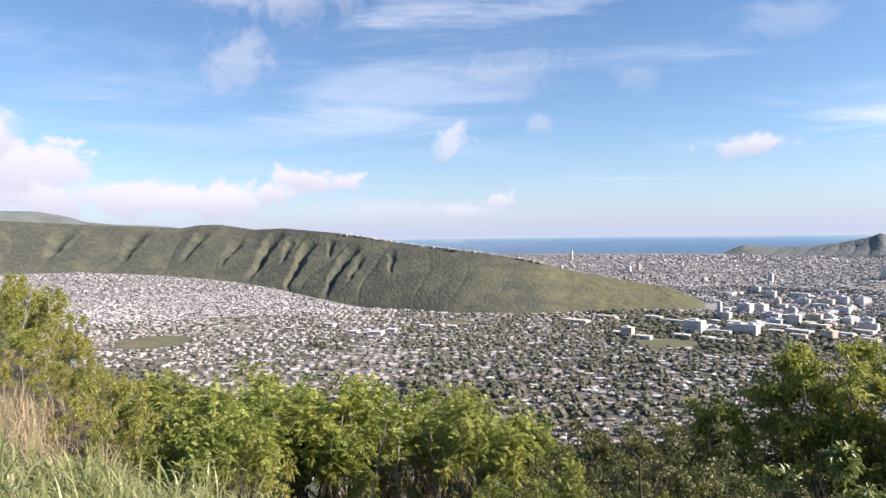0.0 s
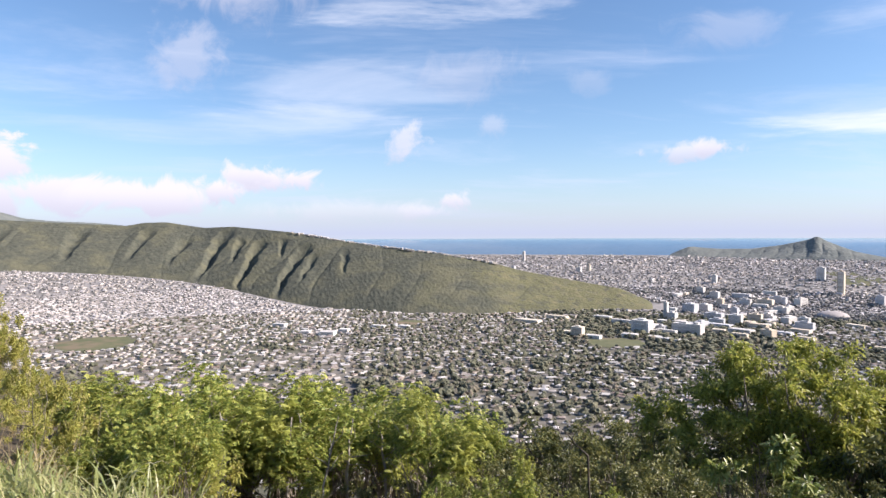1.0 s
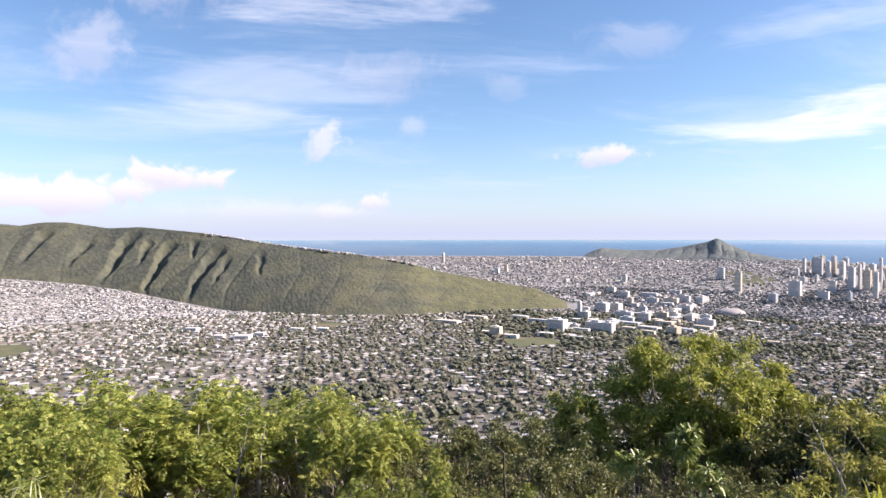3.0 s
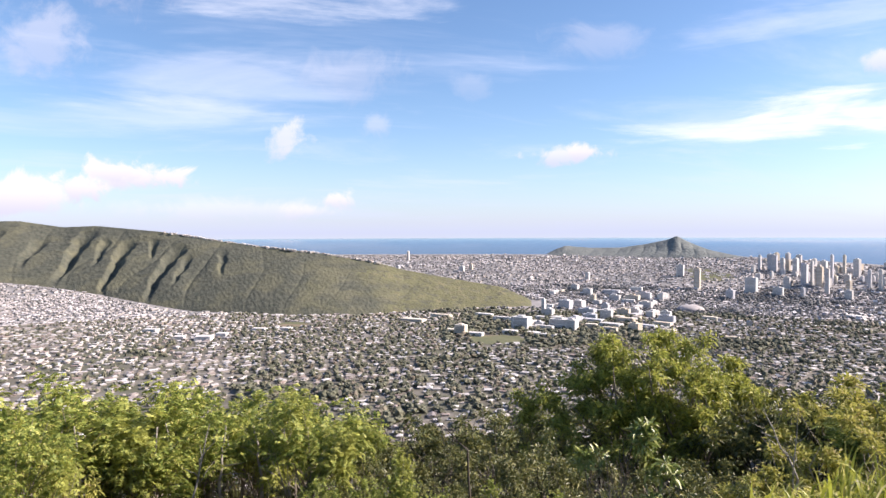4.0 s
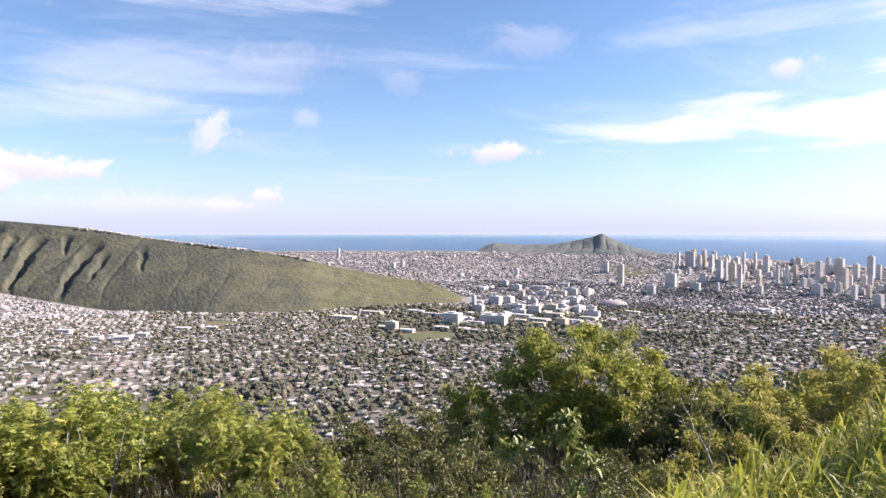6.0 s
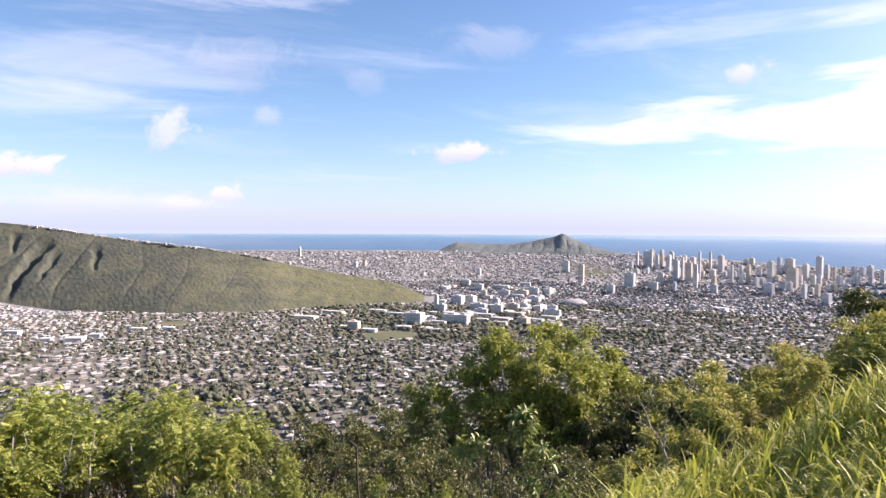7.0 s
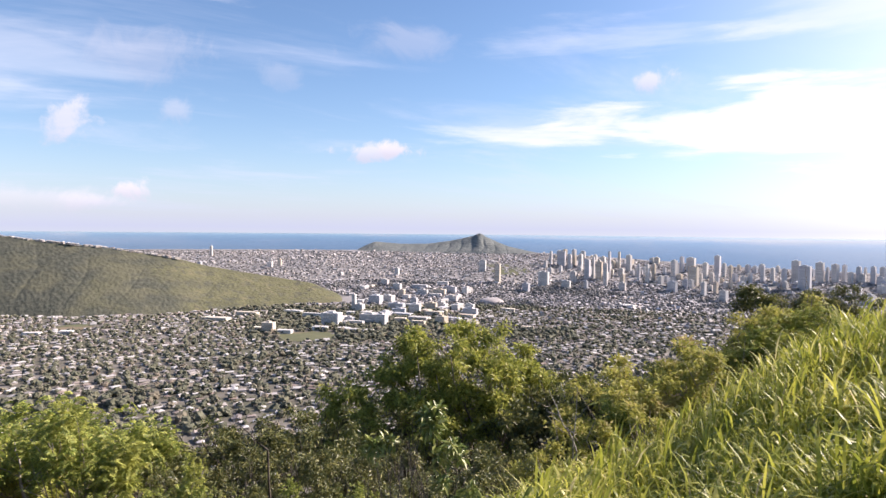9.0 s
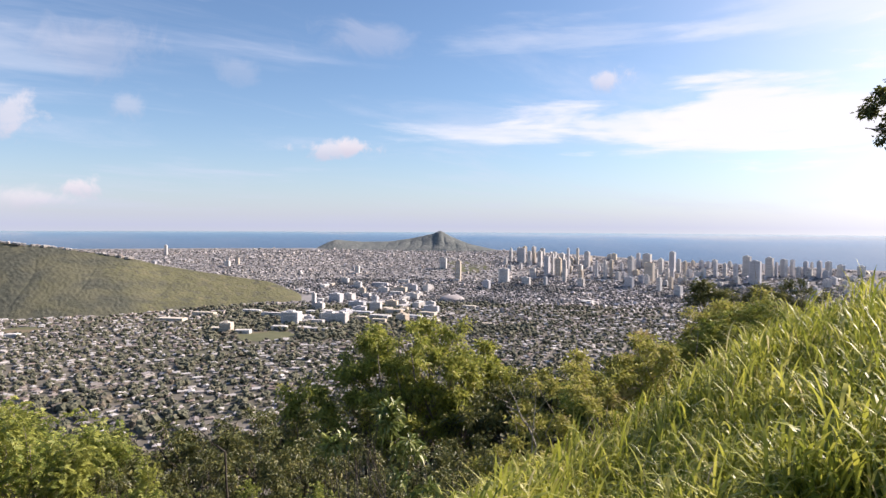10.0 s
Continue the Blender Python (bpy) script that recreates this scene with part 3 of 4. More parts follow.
verts, faces, slots = [], [], []
for az, dt, size, turn in plots:
    if (az, dt, size, turn) in near_set:
        continue
    d, k = nearer(dt)
    p = at(az, d)
    w, l, rise, hip, wv, wf, rv, rf = rng.choice(HOUSES)
    if d > 1700:
        wv, wf = boxes([(-w / 2, w / 2, -l / 2, l / 2, -2.5, 3.2)])
        wf = wf[:4]
    sz = size * k * rng.uniform(0.8, 1.2)
    tall = 0.82 * sz * (rng.uniform(1.5, 3.2) if rng.random() < 0.09 and az > 12 and d > 2000 else 1.0)
    t = turn + rng.choice((0, 1, 2, 3)) * math.pi / 2 + rng.uniform(-0.1, 0.1)
    c, s = math.cos(t), math.sin(t)
    for vs, fs, m in ((wv, wf, 0), (rv, rf[:8], 1)):
        b = len(verts)
        verts += [(p.x + sz * (c * a - s * q), p.y + sz * (s * a + c * q), p.z + (tall if h > 0 else sz) * h) for a, q, h in vs]
        faces += [tuple(b + j for j in f) for f in fs]
        # roofs past 2450 m get the haze-paled colours
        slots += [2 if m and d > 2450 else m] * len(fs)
# houses climbing the far side of the ridge crest, and a row along its foot
hill_homes = []
for i in range(190):
    az = rng.choice((rng.uniform(-9, 9), rng.gauss(-6.2, 1.0), rng.uniform(-4, 7)))
    d0, deep = table(RIDGE_FOOT, az), table(RIDGE_DEEP, az)
    d = d0 + deep * (1.0 + 0.03 * rng.random())
    z = EYE + d * math.tan(radians(table(RIDGE_CREST, az))) + rng.uniform(-3.6, 0.6)
    hill_homes.append((at(az, d, z), rng.uniform(0.75, 1.25)))
for i in range(90):
    az = rng.uniform(-6, 19.5)
    d = table(RIDGE_FOOT, az) - 6 + rng.uniform(-16, 12)
    hill_homes.append((at(az, d), rng.uniform(0.8, 1.3)))
for p, sz in hill_homes:
    w, l, rise, hip, wv, wf, rv, rf = rng.choice(HOUSES)
    t = rng.uniform(0, 6)
    c, s = math.cos(t), math.sin(t)
    for vs, fs, m in ((wv, wf, 0), (rv, rf[:8], 1)):
        b = len(verts)
        verts += [(p.x + sz * (c * a - s * q), p.y + sz * (s * a + c * q), p.z + sz * h) for a, q, h in vs]
        faces += [tuple(b + j for j in f) for f in fs]
        slots += [m] * len(fs)
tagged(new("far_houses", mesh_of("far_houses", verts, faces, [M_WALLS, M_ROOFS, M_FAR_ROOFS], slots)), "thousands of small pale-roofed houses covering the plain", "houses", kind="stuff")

# crowns of town trees
gv, gf = [], []
bm = bmesh.new()
bmesh.ops.create_icosphere(bm, subdivisions=2, radius=1)
fine_v, fine_f = [v.co.copy() for v in bm.verts], [tuple(v.index for v in f.verts) for f in bm.faces]
bm.free()
bm = bmesh.new()
bmesh.ops.create_icosphere(bm, subdivisions=1, radius=1)
raw_v, raw_f = [v.co.copy() for v in bm.verts], [tuple(v.index for v in f.verts) for f in bm.faces]
bm.free()
for az, dt, r in clumps:
    d, k = nearer(dt)
    if lawn_here(az, d):
        continue
    p = at(az, d)
    fv, ff = (fine_v, fine_f) if d < 1500 else (raw_v, raw_f)
    b, r, squash, o = len(gv), r * k, rng.uniform(0.55, 0.95), rng.uniform(0, 90)
    for v in fv:
        q = r * (0.82 + 0.62 * noise.noise(v * 1.9 + Vector((o, o * 0.3, 0))) + rng.uniform(-0.09, 0.09))
        gv.append((p.x + v.x * q, p.y + v.y * q, p.z + r * 0.75 + v.z * q * squash))
    gf += [tuple(b + j for j in f) for f in ff]
# crowns past 2450 m get the haze-paled leaves
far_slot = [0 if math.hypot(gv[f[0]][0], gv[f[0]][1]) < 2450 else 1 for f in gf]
tagged(new("town_trees", mesh_of("town_trees", gv, gf, [M_CITYTREE, M_FARTREE], far_slot)), "dark green rounded trees between the houses of the plain, leaf colour paled for haze", "trees", kind="stuff")


# ---------------------------------------------------------------- larger buildings


def block(az, d, w, deep, h, turn, mat, floors, label, kind_name="apartment_tower", penthouse=True, group="towers of the city"):
    """A storeyed building: dark glass core, a pale slab at each floor, end walls, roof plant."""
    p = at(az, d)
    ob = new(kind_name)
    ob.matrix_basis = pose(p.x, p.y, p.z, 0, 0, turn)
    tagged(ob, label, "building", group)
    a, b = w / 2, deep / 2
    core = boxes([(-a + 0.04 * w, a - 0.04 * w, -b + 0.05 * deep, b - 0.05 * deep, -3, h)])
    part("window_wall", mesh_of("window_wall", *core, M_GLASS), ob)
    fh = h / floors
    ledge = mesh_of("floor_ledge", *boxes([(-a, a, -b, b, 0, fh * 0.62)]), mat)
    for i in range(floors + 1):
        o = part("floor_ledge", ledge, ob)
        o.location = (0, 0, i * fh - fh * 0.1)
    side = mesh_of("end_wall", *boxes([(-0.06 * w, 0.06 * w, -b * 1.02, b * 1.02, -3, h + fh * 0.4)]), mat)
    for x in (-a + 0.04 * w, a - 0.04 * w):
        part("end_wall", side, ob).location = (x, 0, 0)
    if penthouse:
        part("roof_plant", mesh_of("roof_plant", *boxes([(-a * 0.45, a * 0.35, -b * 0.5, b * 0.5, h, h + fh * 1.5)]), mat), ob)
    return ob


# campus: az, range, width, depth, height, turn, material, floors
CAMPUS = ((15.7, 1850, 34, 24, 27, 20, M_TAN, 8), (15.2, 1880, 60, 22, 10, 20, M_TAN, 3), (17.0, 1830, 46, 20, 8, 20, M_CONC, 2), (21.0, 1960, 56, 34, 36, 18, M_CONC, 8), (21.4, 2060, 62, 30, 14, 15, M_CONC, 4),
          (24.3, 1985, 62, 30, 28, 16, M_CONC, 6), (25.3, 1960, 34, 26, 30, 16, M_CONC, 7), (22.9, 2290, 13, 13, 56, 16, M_CONC, 14), (23.4, 2260, 30, 22, 26, 16, M_CONC, 6), (19.6, 2140, 90, 20, 12, 12, M_CONC, 3),
          (28.2, 2230, 40, 24, 30, 25, M_CONC, 8), (27.0, 2130, 80, 26, 12, 14, M_GREY, 3), (28.6, 2050, 70, 30, 10, 14, M_CONC, 2), (26.6, 2320, 60, 28, 22, 20, M_GREY, 5), (29.8, 2160, 60, 22, 14, 18, M_TAN, 3),
          (24.8, 2520, 50, 28, 30, 10, M_GREY, 8), (25.9, 2560, 44, 30, 26, 10, M_CONC, 7), (22.4, 1850, 70, 34, 7, 16, M_CONC, 2), (23.7, 1830, 60, 26, 6, 16, M_CONC, 2), (20.0, 1870, 44, 24, 9, 20, M_CONC, 2),
          (11.5, 2130, 90, 30, 8, 10, M_TAN, 2), (14.0, 2230, 80, 22, 9, 10, M_TAN, 2), (17.8, 2250, 70, 24, 9, 8, M_CONC, 2), (-10.0, 2110, 44, 26, 7, 12, M_CONC, 2), (-6.0, 1890, 46, 36, 9, 24, M_CONC, 2), (-4.6, 1930, 30, 26, 9, 24, M_CONC, 2),
          (-7.9, 1930, 30, 22, 7, 24, M_CONC, 2), (-1.6, 2010, 46, 20, 7, 14, M_CONC, 2), (0.6, 2000, 34, 22, 7, 14, M_CONC, 2), (31.6, 2050, 50, 22, 9, 16, M_GREY, 2), (33.2, 1980, 44, 18, 8, 16, M_TAN, 2), (36.4, 2320, 60, 18, 8, 12, M_TAN, 2),
          (46.5, 2560, 60, 30, 8, 12, M_CONC, 2), (30.4, 2420, 60, 26, 10, 12, M_CONC, 2), (38.0, 1900, 40, 16, 8, 20, M_TAN, 2))
for az, d, w, deep, h, turn, mat, floors in CAMPUS:
    block(az, d, w * 0.9, deep, h, turn - az - 42, mat, floors, ("pale concrete" if mat is M_CONC else "tan" if mat is M_TAN else "grey") + (" low flat-roofed school building" if floors < 5 else " slab block with bands of windows"),
          "campus_building", floors > 4, "campus buildings")

# smaller blocks among and behind them
for i in range(74):
    az, d = rng.uniform(20.5, 33.5), rng.uniform(1930, 2900)
    if az < 23 and d > 2300 or any(abs(az - c[0]) < 0.9 and abs(d - c[1]) < 45 for c in CAMPUS):
        continue
    mat = rng.choice((M_CONC, M_CONC, M_TAN, M_GREY))
    h = rng.choice((8, 10, 12, 14, 18, 24))
    block(az, d, rng.uniform(22, 58), rng.uniform(14, 26), h, rng.choice((16, 16, 24, 106)) - az - 42 + rng.uniform(-4, 4), mat, max(2, int(h / 4)),
          ("pale concrete" if mat is M_CONC else "tan" if mat is M_TAN else "grey") + " low flat-roofed institute block among trees", "campus_building", h > 15, "campus buildings")

# sports dome
p = at(34.9, 2540)
bm = bmesh.new()
bmesh.ops.create_uvsphere(bm, u_segments=32, v_segments=16, radius=1)
for v in [v for v in bm.verts if v.co.z < -0.01]:
    bm.verts.remove(v)
for v in bm.verts:
    v.co = Vector((v.co.x * 48, v.co.y * 48, v.co.z * 17 + 7))
me = bpy.data.meshes.new("dome_roof")
bm.to_mesh(me), bm.free()
me.materials.append(M_DOME)
arena = tagged(new("sports_arena"), "weathered grey-brown shallow-domed round sports arena", "arena")
arena.matrix_basis = pose(p.x, p.y, p.z)
part("dome_roof", me, arena)
vs, fs = [], []
for i in range(40):
    t = i * math.tau / 40
    vs += [(46 * math.cos(t), 46 * math.sin(t), -4), (46 * math.cos(t), 46 * math.sin(t), 8)]
    fs.append((2 * i, (2 * i + 2) % 80, (2 * i + 3) % 80, 2 * i + 1))
part("drum_wall", mesh_of("drum_wall", vs, fs, M_GREY), arena)

# high-rises: az, range, width, height
TOWERS = ((11.1, 3560, 16, 46), (4.3, 3560, 10, 24), (26.6, 3080, 26, 34), (10.2, 3300, 24, 20), (15.8, 3260, 30, 26), (16.6, 3300, 22, 30), (40, 3380, 15, 64),
          (40.9, 3360, 52, 69), (41.6, 3330, 20, 60), (42, 3350, 20, 49), (42.5, 3320, 26, 63), (43.1, 3070, 29, 87), (43.6, 3090, 13, 95), (44.1, 3050, 31, 81),
          (44.6, 2940, 20, 95), (44.9, 3100, 13, 119), (45, 3120, 13, 58), (45.7, 3280, 14, 86), (46.5, 3260, 33, 74), (47.3, 3060, 15, 70), (48, 3030, 18, 77),
          (48.5, 3050, 20, 77), (50.1, 3100, 33, 85), (50.7, 3260, 22, 70), (51.4, 3290, 51, 62), (51.6, 3000, 59, 79), (52.5, 3150, 26, 67), (53.4, 3220, 32, 87),
          (53.9, 3200, 21, 57), (54.4, 3180, 15, 52), (55.8, 3100, 22, 40), (56.7, 3130, 20, 65), (57.4, 3140, 20, 55), (58.2, 3120, 22, 57), (59, 3150, 42, 87),
          (59.6, 3020, 61, 92), (60.6, 3170, 39, 79), (61.1, 3170, 15, 59), (61.6, 3170, 32, 73), (62.2, 3190, 19, 68), (62.6, 3170, 22, 41), (63.1, 3200, 22, 60),
          (63.5, 3220, 12, 53), (64, 3180, 21, 67), (64.6, 3190, 28, 64), (65.4, 3200, 35, 50), (66.7, 3240, 40, 40), (50, 2870, 52, 41), (52.4, 2820, 23, 53),
          (53.3, 2870, 23, 45), (53.9, 2750, 42, 38), (55.2, 2860, 30, 51), (34.1, 3190, 41, 52), (35.4, 2940, 33, 87), (39.4, 2900, 62, 62), (43, 2850, 19, 37),
          (41.9, 3020, 34, 41), (46, 3000, 25, 38), (46, 2860, 36, 32), (37.9, 2790, 38, 34), (41.3, 2860, 49, 34))
TONES = ((M_CONC, "pale concrete"), (M_TAN, "tan"), (M_CONC, "pale concrete"), (M_GREY, "grey"))
for i, (az, d, w, h) in enumerate(TOWERS):
    mat, tone = TONES[i % 4] if az < 56 else TONES[(i % 2) * 3]
    deep = max(9, min(w, 26) * rng.uniform(0.55, 0.85))
    block(az, d, max(9, w * 0.74), deep * 0.85, h, -az - rng.uniform(15, 42), mat, max(6, int(h / 4.2)), tone + " high-rise tower above the low roofs")
# lower blocks between them
for i in range(96):
    az = 39.5 + 30 * (i + rng.uniform(0.1, 0.9)) / 96
    d = table(COAST, az) - 30 - 520 * rng.random()
    h = rng.uniform(12, 40) * (1.1 if 42 < az < 54 else 0.9)
    mat, tone = rng.choice(TONES) if az < 56 else TONES[(i % 2) * 3]
    w = rng.uniform(12, 26)
    block(az, d, w, w * rng.uniform(0.5, 0.9), h, -az - rng.uniform(10, 50), mat, max(4, int(h / 4)), tone + " seafront apartment block in the distant skyline")

# ---------------------------------------------------------------- plants on the lookout slope
gen = np.random.default_rng(5)


def unit(v):
    return v / np.maximum(np.linalg.norm(v, axis=-1, keepdims=True), 1e-9)


def blades(base, along, across, length, width, sag=0.25):
    """Leaves as folded diamonds, arrays of n: base points, directions, widthways directions, lengths, widths. Returns verts and faces."""
    n = len(base)
    across = unit(across - along * (across * along).sum(1, keepdims=True))
    face = np.cross(along, across)
    face *= np.sign(face[:, 2:3] + 1e-6)
    mid = base + along * (length * 0.45)[:, None]
    tip = base + along * length[:, None]
    tip[:, 2] -= length * sag
    lift = face * (width * 0.22)[:, None]
    v = np.stack([base, mid - across * (width / 2)[:, None] + lift, tip, mid + across * (width / 2)[:, None] + lift], 1).reshape(-1, 3)
    i = np.arange(n) * 4
    f = np.concatenate([np.stack([i, i + 1, i + 2], 1), np.stack([i, i + 2, i + 3], 1)])
    return v, f


def quick_mesh(name, v, f, mat, smooth=False):
    me = bpy.data.meshes.new(name)
    v, f = np.asarray(v, dtype=np.float32), np.asarray(f, dtype=np.int32)
    me.vertices.add(len(v))
    me.vertices.foreach_set("co", v.ravel())
    me.loops.add(f.size)
    me.loops.foreach_set("vertex_index", f.ravel())
    me.polygons.add(len(f))
    me.polygons.foreach_set("loop_start", np.arange(0, f.size, f.shape[1], dtype=np.int32))
    if smooth:
        me.polygons.foreach_set("use_smooth", np.ones(len(f), dtype=bool))
    me.materials.append(mat)
    me.update(calc_edges=True)
    return me


def tube(points, radii, sides=6):
    """A tapered bent stem through points."""
    pts = [Vector(p) for p in points]
    v, f = [], []
    for i, p in enumerate(pts):
        t = (pts[min(i + 1, len(pts) - 1)] - pts[max(i - 1, 0)]).normalized()
        s = t.orthogonal().normalized()
        q = t.cross(s)
        for k in range(sides):
            a = k * math.tau / sides
            v.append(p + (s * math.cos(a) + q * math.sin(a)) * radii[i])
    for i in range(len(pts) - 1):
        for k in range(sides):
            f.append((i * sides + k, i * sides + (k + 1) % sides, (i + 1) * sides + (k + 1) % sides, (i + 1) * sides + k))
    return v, f


def limb(a, b, r0, r1, steps=6, wob=0.1, lift=0.0):
    a, b = Vector(a), Vector(b)
    pts, rad = [], []
    size = (b - a).length
    o = gen.uniform(0, 50)
    for i in range(steps + 1):
        t = i / steps
        p = a.lerp(b, t) + Vector((noise.noise(Vector((o, t * 2.5, 1))), noise.noise(Vector((o, t * 2.5, 7))), 0)) * size * wob * math.sin(math.pi * t) * 2
        p.z += lift * math.sin(math.pi * t)
        pts.append(p)
        rad.append(r0 + (r1 - r0) * t)
    return tube(pts, rad), pts


def joined(items):
    v, f = [], []
    for vs, fs in items:
        b = len(v)
        v += list(vs)
        f += [tuple(b + j for j in q) for q in fs]
    return v, f


def fronds(n_ends, ends, per, size, seed):
    """Feathery twice-divided leaves round shoot ends: each frond an arched rib with paired narrow leaflets."""
    g = np.random.default_rng(seed)
    c = np.repeat(ends, per, axis=0)
    n = len(c)
    out = unit(g.normal(size=(n, 3)) * np.array([1, 1, 0.45]) + np.array([0, 0, 0.35]))
    start = c + g.normal(size=(n, 3)) * size * 0.7
    length = size * g.uniform(0.7, 1.25, n)
    side = unit(np.cross(out, np.array([0, 0, 1.0])))
    base, along, across, ln, wd = [], [], [], [], []
    pairs = 6
    for k in range(pairs):
        t = (k + 1) / pairs
        p = start + out * (length * t)[:, None]
        p[:, 2] -= length * 0.35 * t * t
        for s in (-1, 1):
            aim = unit(side * s + out * 0.55 - np.array([0, 0, 0.22]) + g.normal(size=(n, 3)) * 0.12)
            base.append(p), along.append(aim), across.append(out)
            ln.append(length * 0.44 * (1.1 - 0.5 * abs(t - 0.45))), wd.append(length * 0.15)
    return blades(np.concatenate(base), np.concatenate(along), np.concatenate(across), np.concatenate(ln), np.concatenate(wd), 0.15)


def sprays(ends, per, leaf, slim, seed, spread_r, droop=0.2):
    """Simple leaves in loose rosettes round shoot ends."""
    g = np.random.default_rng(seed)
    c = np.repeat(ends, per, axis=0)
    n = len(c)
    out = unit(g.normal(size=(n, 3)) + np.array([0, 0, 0.5]))
    base = c + out * (g.uniform(0.1, 1, n) * spread_r)[:, None]
    ln = leaf * g.uniform(0.65, 1.3, n)
    aim = unit(out + g.normal(size=(n, 3)) * 0.5 - np.array([0, 0, droop]))
    return blades(base, aim, np.cross(aim, np.array([0.25, -0.1, 1.0]) + g.normal(size=(n, 3)) * 0.55), ln, ln * slim, 0.2)


def shoot_ends(lobes, count, seed, shell=0.45):
    """Points in the outer part of the lobes (centre, radius, flattening), more above than below."""
    g = np.random.default_rng(seed)
    w = np.array([r ** 2 for _, r, _ in lobes])
    tufts = max(8, count // 20)
    which = g.choice(len(lobes), size=tufts, p=w / w.sum())
    total, count = count, tufts
    d = unit(g.normal(size=(count, 3)) + np.array([0, 0, 0.25]))
    c = np.array([tuple(l[0]) for l in lobes])[which]
    r = np.array([l[1] for l in lobes])[which] * (1 - shell * g.random(count) ** 1.5)
    flat = np.array([l[2] for l in lobes])[which]
    bump = 1 + 0.22 * np.sin(d[:, 0] * 7 + which) * np.cos(d[:, 1] * 6 + 2 * which)
    d[:, 2] *= flat
    heart = (c + d * (r * bump)[:, None])[g.integers(0, tufts, total)]
    return heart + g.normal(size=(total, 3)) * np.array([0.085, 0.085, 0.05]) * np.clip(w.max() ** 0.5, 0.2, 1.1)


def shrub(kind, label, lobes, stems, count, leaf_fun, leaf_mat, bark, group, seed, root=(0, 0, 0), thick=0.035):
    """One bush or tree: stems from the root to each lobe, twigs, and a crown of leaves. lobes in its own space, root at the origin."""
    ob = tagged(new(kind), label, "tree" if "tree" in kind else "shrub", group)
    for i in range(stems):
        c, r, _ = lobes[i % len(lobes)]
        foot = Vector(root) + Vector((gen.uniform(-0.12, 0.12), gen.uniform(-0.12, 0.12), -0.25))
        (v, f), pts = limb(foot, Vector(c) + Vector((0, 0, r * 0.2)), thick * gen.uniform(0.7, 1.3), thick * 0.3, 7, 0.09)
        stem = [(v, f)]
        for k in range(5):
            p = pts[3 + k % 4]
            end = Vector(c) + Vector(gen.normal(size=3)) * r * 0.55
            stem.append(limb(p, end, thick * 0.4, thick * 0.12, 4, 0.12)[0])
        v, f = joined(stem)
        part("stem", quick_mesh("stem", [tuple(q) for q in v], f, bark, True), ob)
    ends = shoot_ends(lobes, count, seed)
    v, f = leaf_fun(ends, seed + 1)
    part("crown", quick_mesh("crown", v, f, leaf_mat), ob)
    return ob


def feather(size, per):
    return lambda ends, seed: fronds(len(ends), ends, per, size, seed)


def simple(leaf, slim, per, r, droop=0.2):
    return lambda ends, seed: sprays(ends, per, leaf, slim, seed, r, droop)


def random_lobes(h, w, n, seed, low=0.45, fat=1.0):
    g = random.Random(seed)
    out = [(Vector((0, 0, h * 0.80)), w * 0.34, 0.75)]
    for i in range(n):
        a, q = g.uniform(0, 6.28), g.uniform(0.35, 1.0)
        out.append((Vector((math.cos(a) * w * 0.5 * q, math.sin(a) * w * 0.5 * q, h * g.uniform(low, 0.92 - 0.16 * q))), w * g.uniform(0.20, 0.32) * fat, 0.75))
    return out


def plant(t, az, d, top, lean=0.0, wide=1.0):
    """Stand a copy of template (object, height) at az, d so that its top reaches elevation top."""
    g = at(az, d)
    h = EYE + d * math.tan(radians(top)) - g.z
    h = max(0.6, min(h, 7.0))
    k = h / t[1]
    m = pose(g.x, g.y, g.z, 0, lean, gen.uniform(0, 360)) @ Matrix.Diagonal((k * wide, k * wide, k, 1))
    if not t[2]:
        t[2] = True
        t[0].matrix_basis = m
        return t[0]
    made = copy_thing(t[0], m)
    made.matrix_basis = m
    return made


KOA = [[shrub("feathery_shrub", "feathery bright green tropical shrub with thin pale stems", random_lobes(3.0, 2.5, 11, s, 0.60, 0.62), 5, 420, feather(0.24, 2), M_KOA, M_BARK, "feathery shrubs", 30 + s), 3.0, False] for s in range(4)]
SUNNY = [[shrub("hillside_shrub", "dense yellow-green sunlit shrub on the hillside", random_lobes(2.4, 2.8, 12, 50 + s, 0.25, 0.8), 3, 480, simple(0.12, 0.36, 8, 0.17), M_YELLOW, M_BARK, "hillside shrubs", 60 + s), 2.4, False] for s in range(3)]
# dark shrubs; their leaf colour also stands in for shade in the gaps
DUSKY = [[shrub("dark_shrub", "dense dark green shrub on the slope, dark leaves also filling in shade", random_lobes(2.8, 2.8, 9, 80 + s, 0.2), 4, 360, simple(0.12, 0.36, 8, 0.18), M_DARKLEAF, M_DARKBARK, "dark shrubs", 90 + s), 2.8, False] for s in range(3)]

TOPS = ((-38, -2.8), (-31, -3.0), (-29.6, -3.3), (-28.6, -6.4), (-26.5, -9.0), (-23, -11.2), (-20, -11.7), (-14, -11.9), (-9, -13.4), (3, -13.8), (7, -15.0), (12, -16.0), (18, -16.0), (22, -15.4))
# main row of feathery shrubs along the brow
for i in range(16):
    az = -23 + 29 * i / 15 + gen.uniform(-0.7, 0.7)
    plant(KOA[i % 4], az, gen.uniform(10.5, 14.5), table(TOPS, az) + gen.uniform(-1.8, 0.7), wide=0.8)
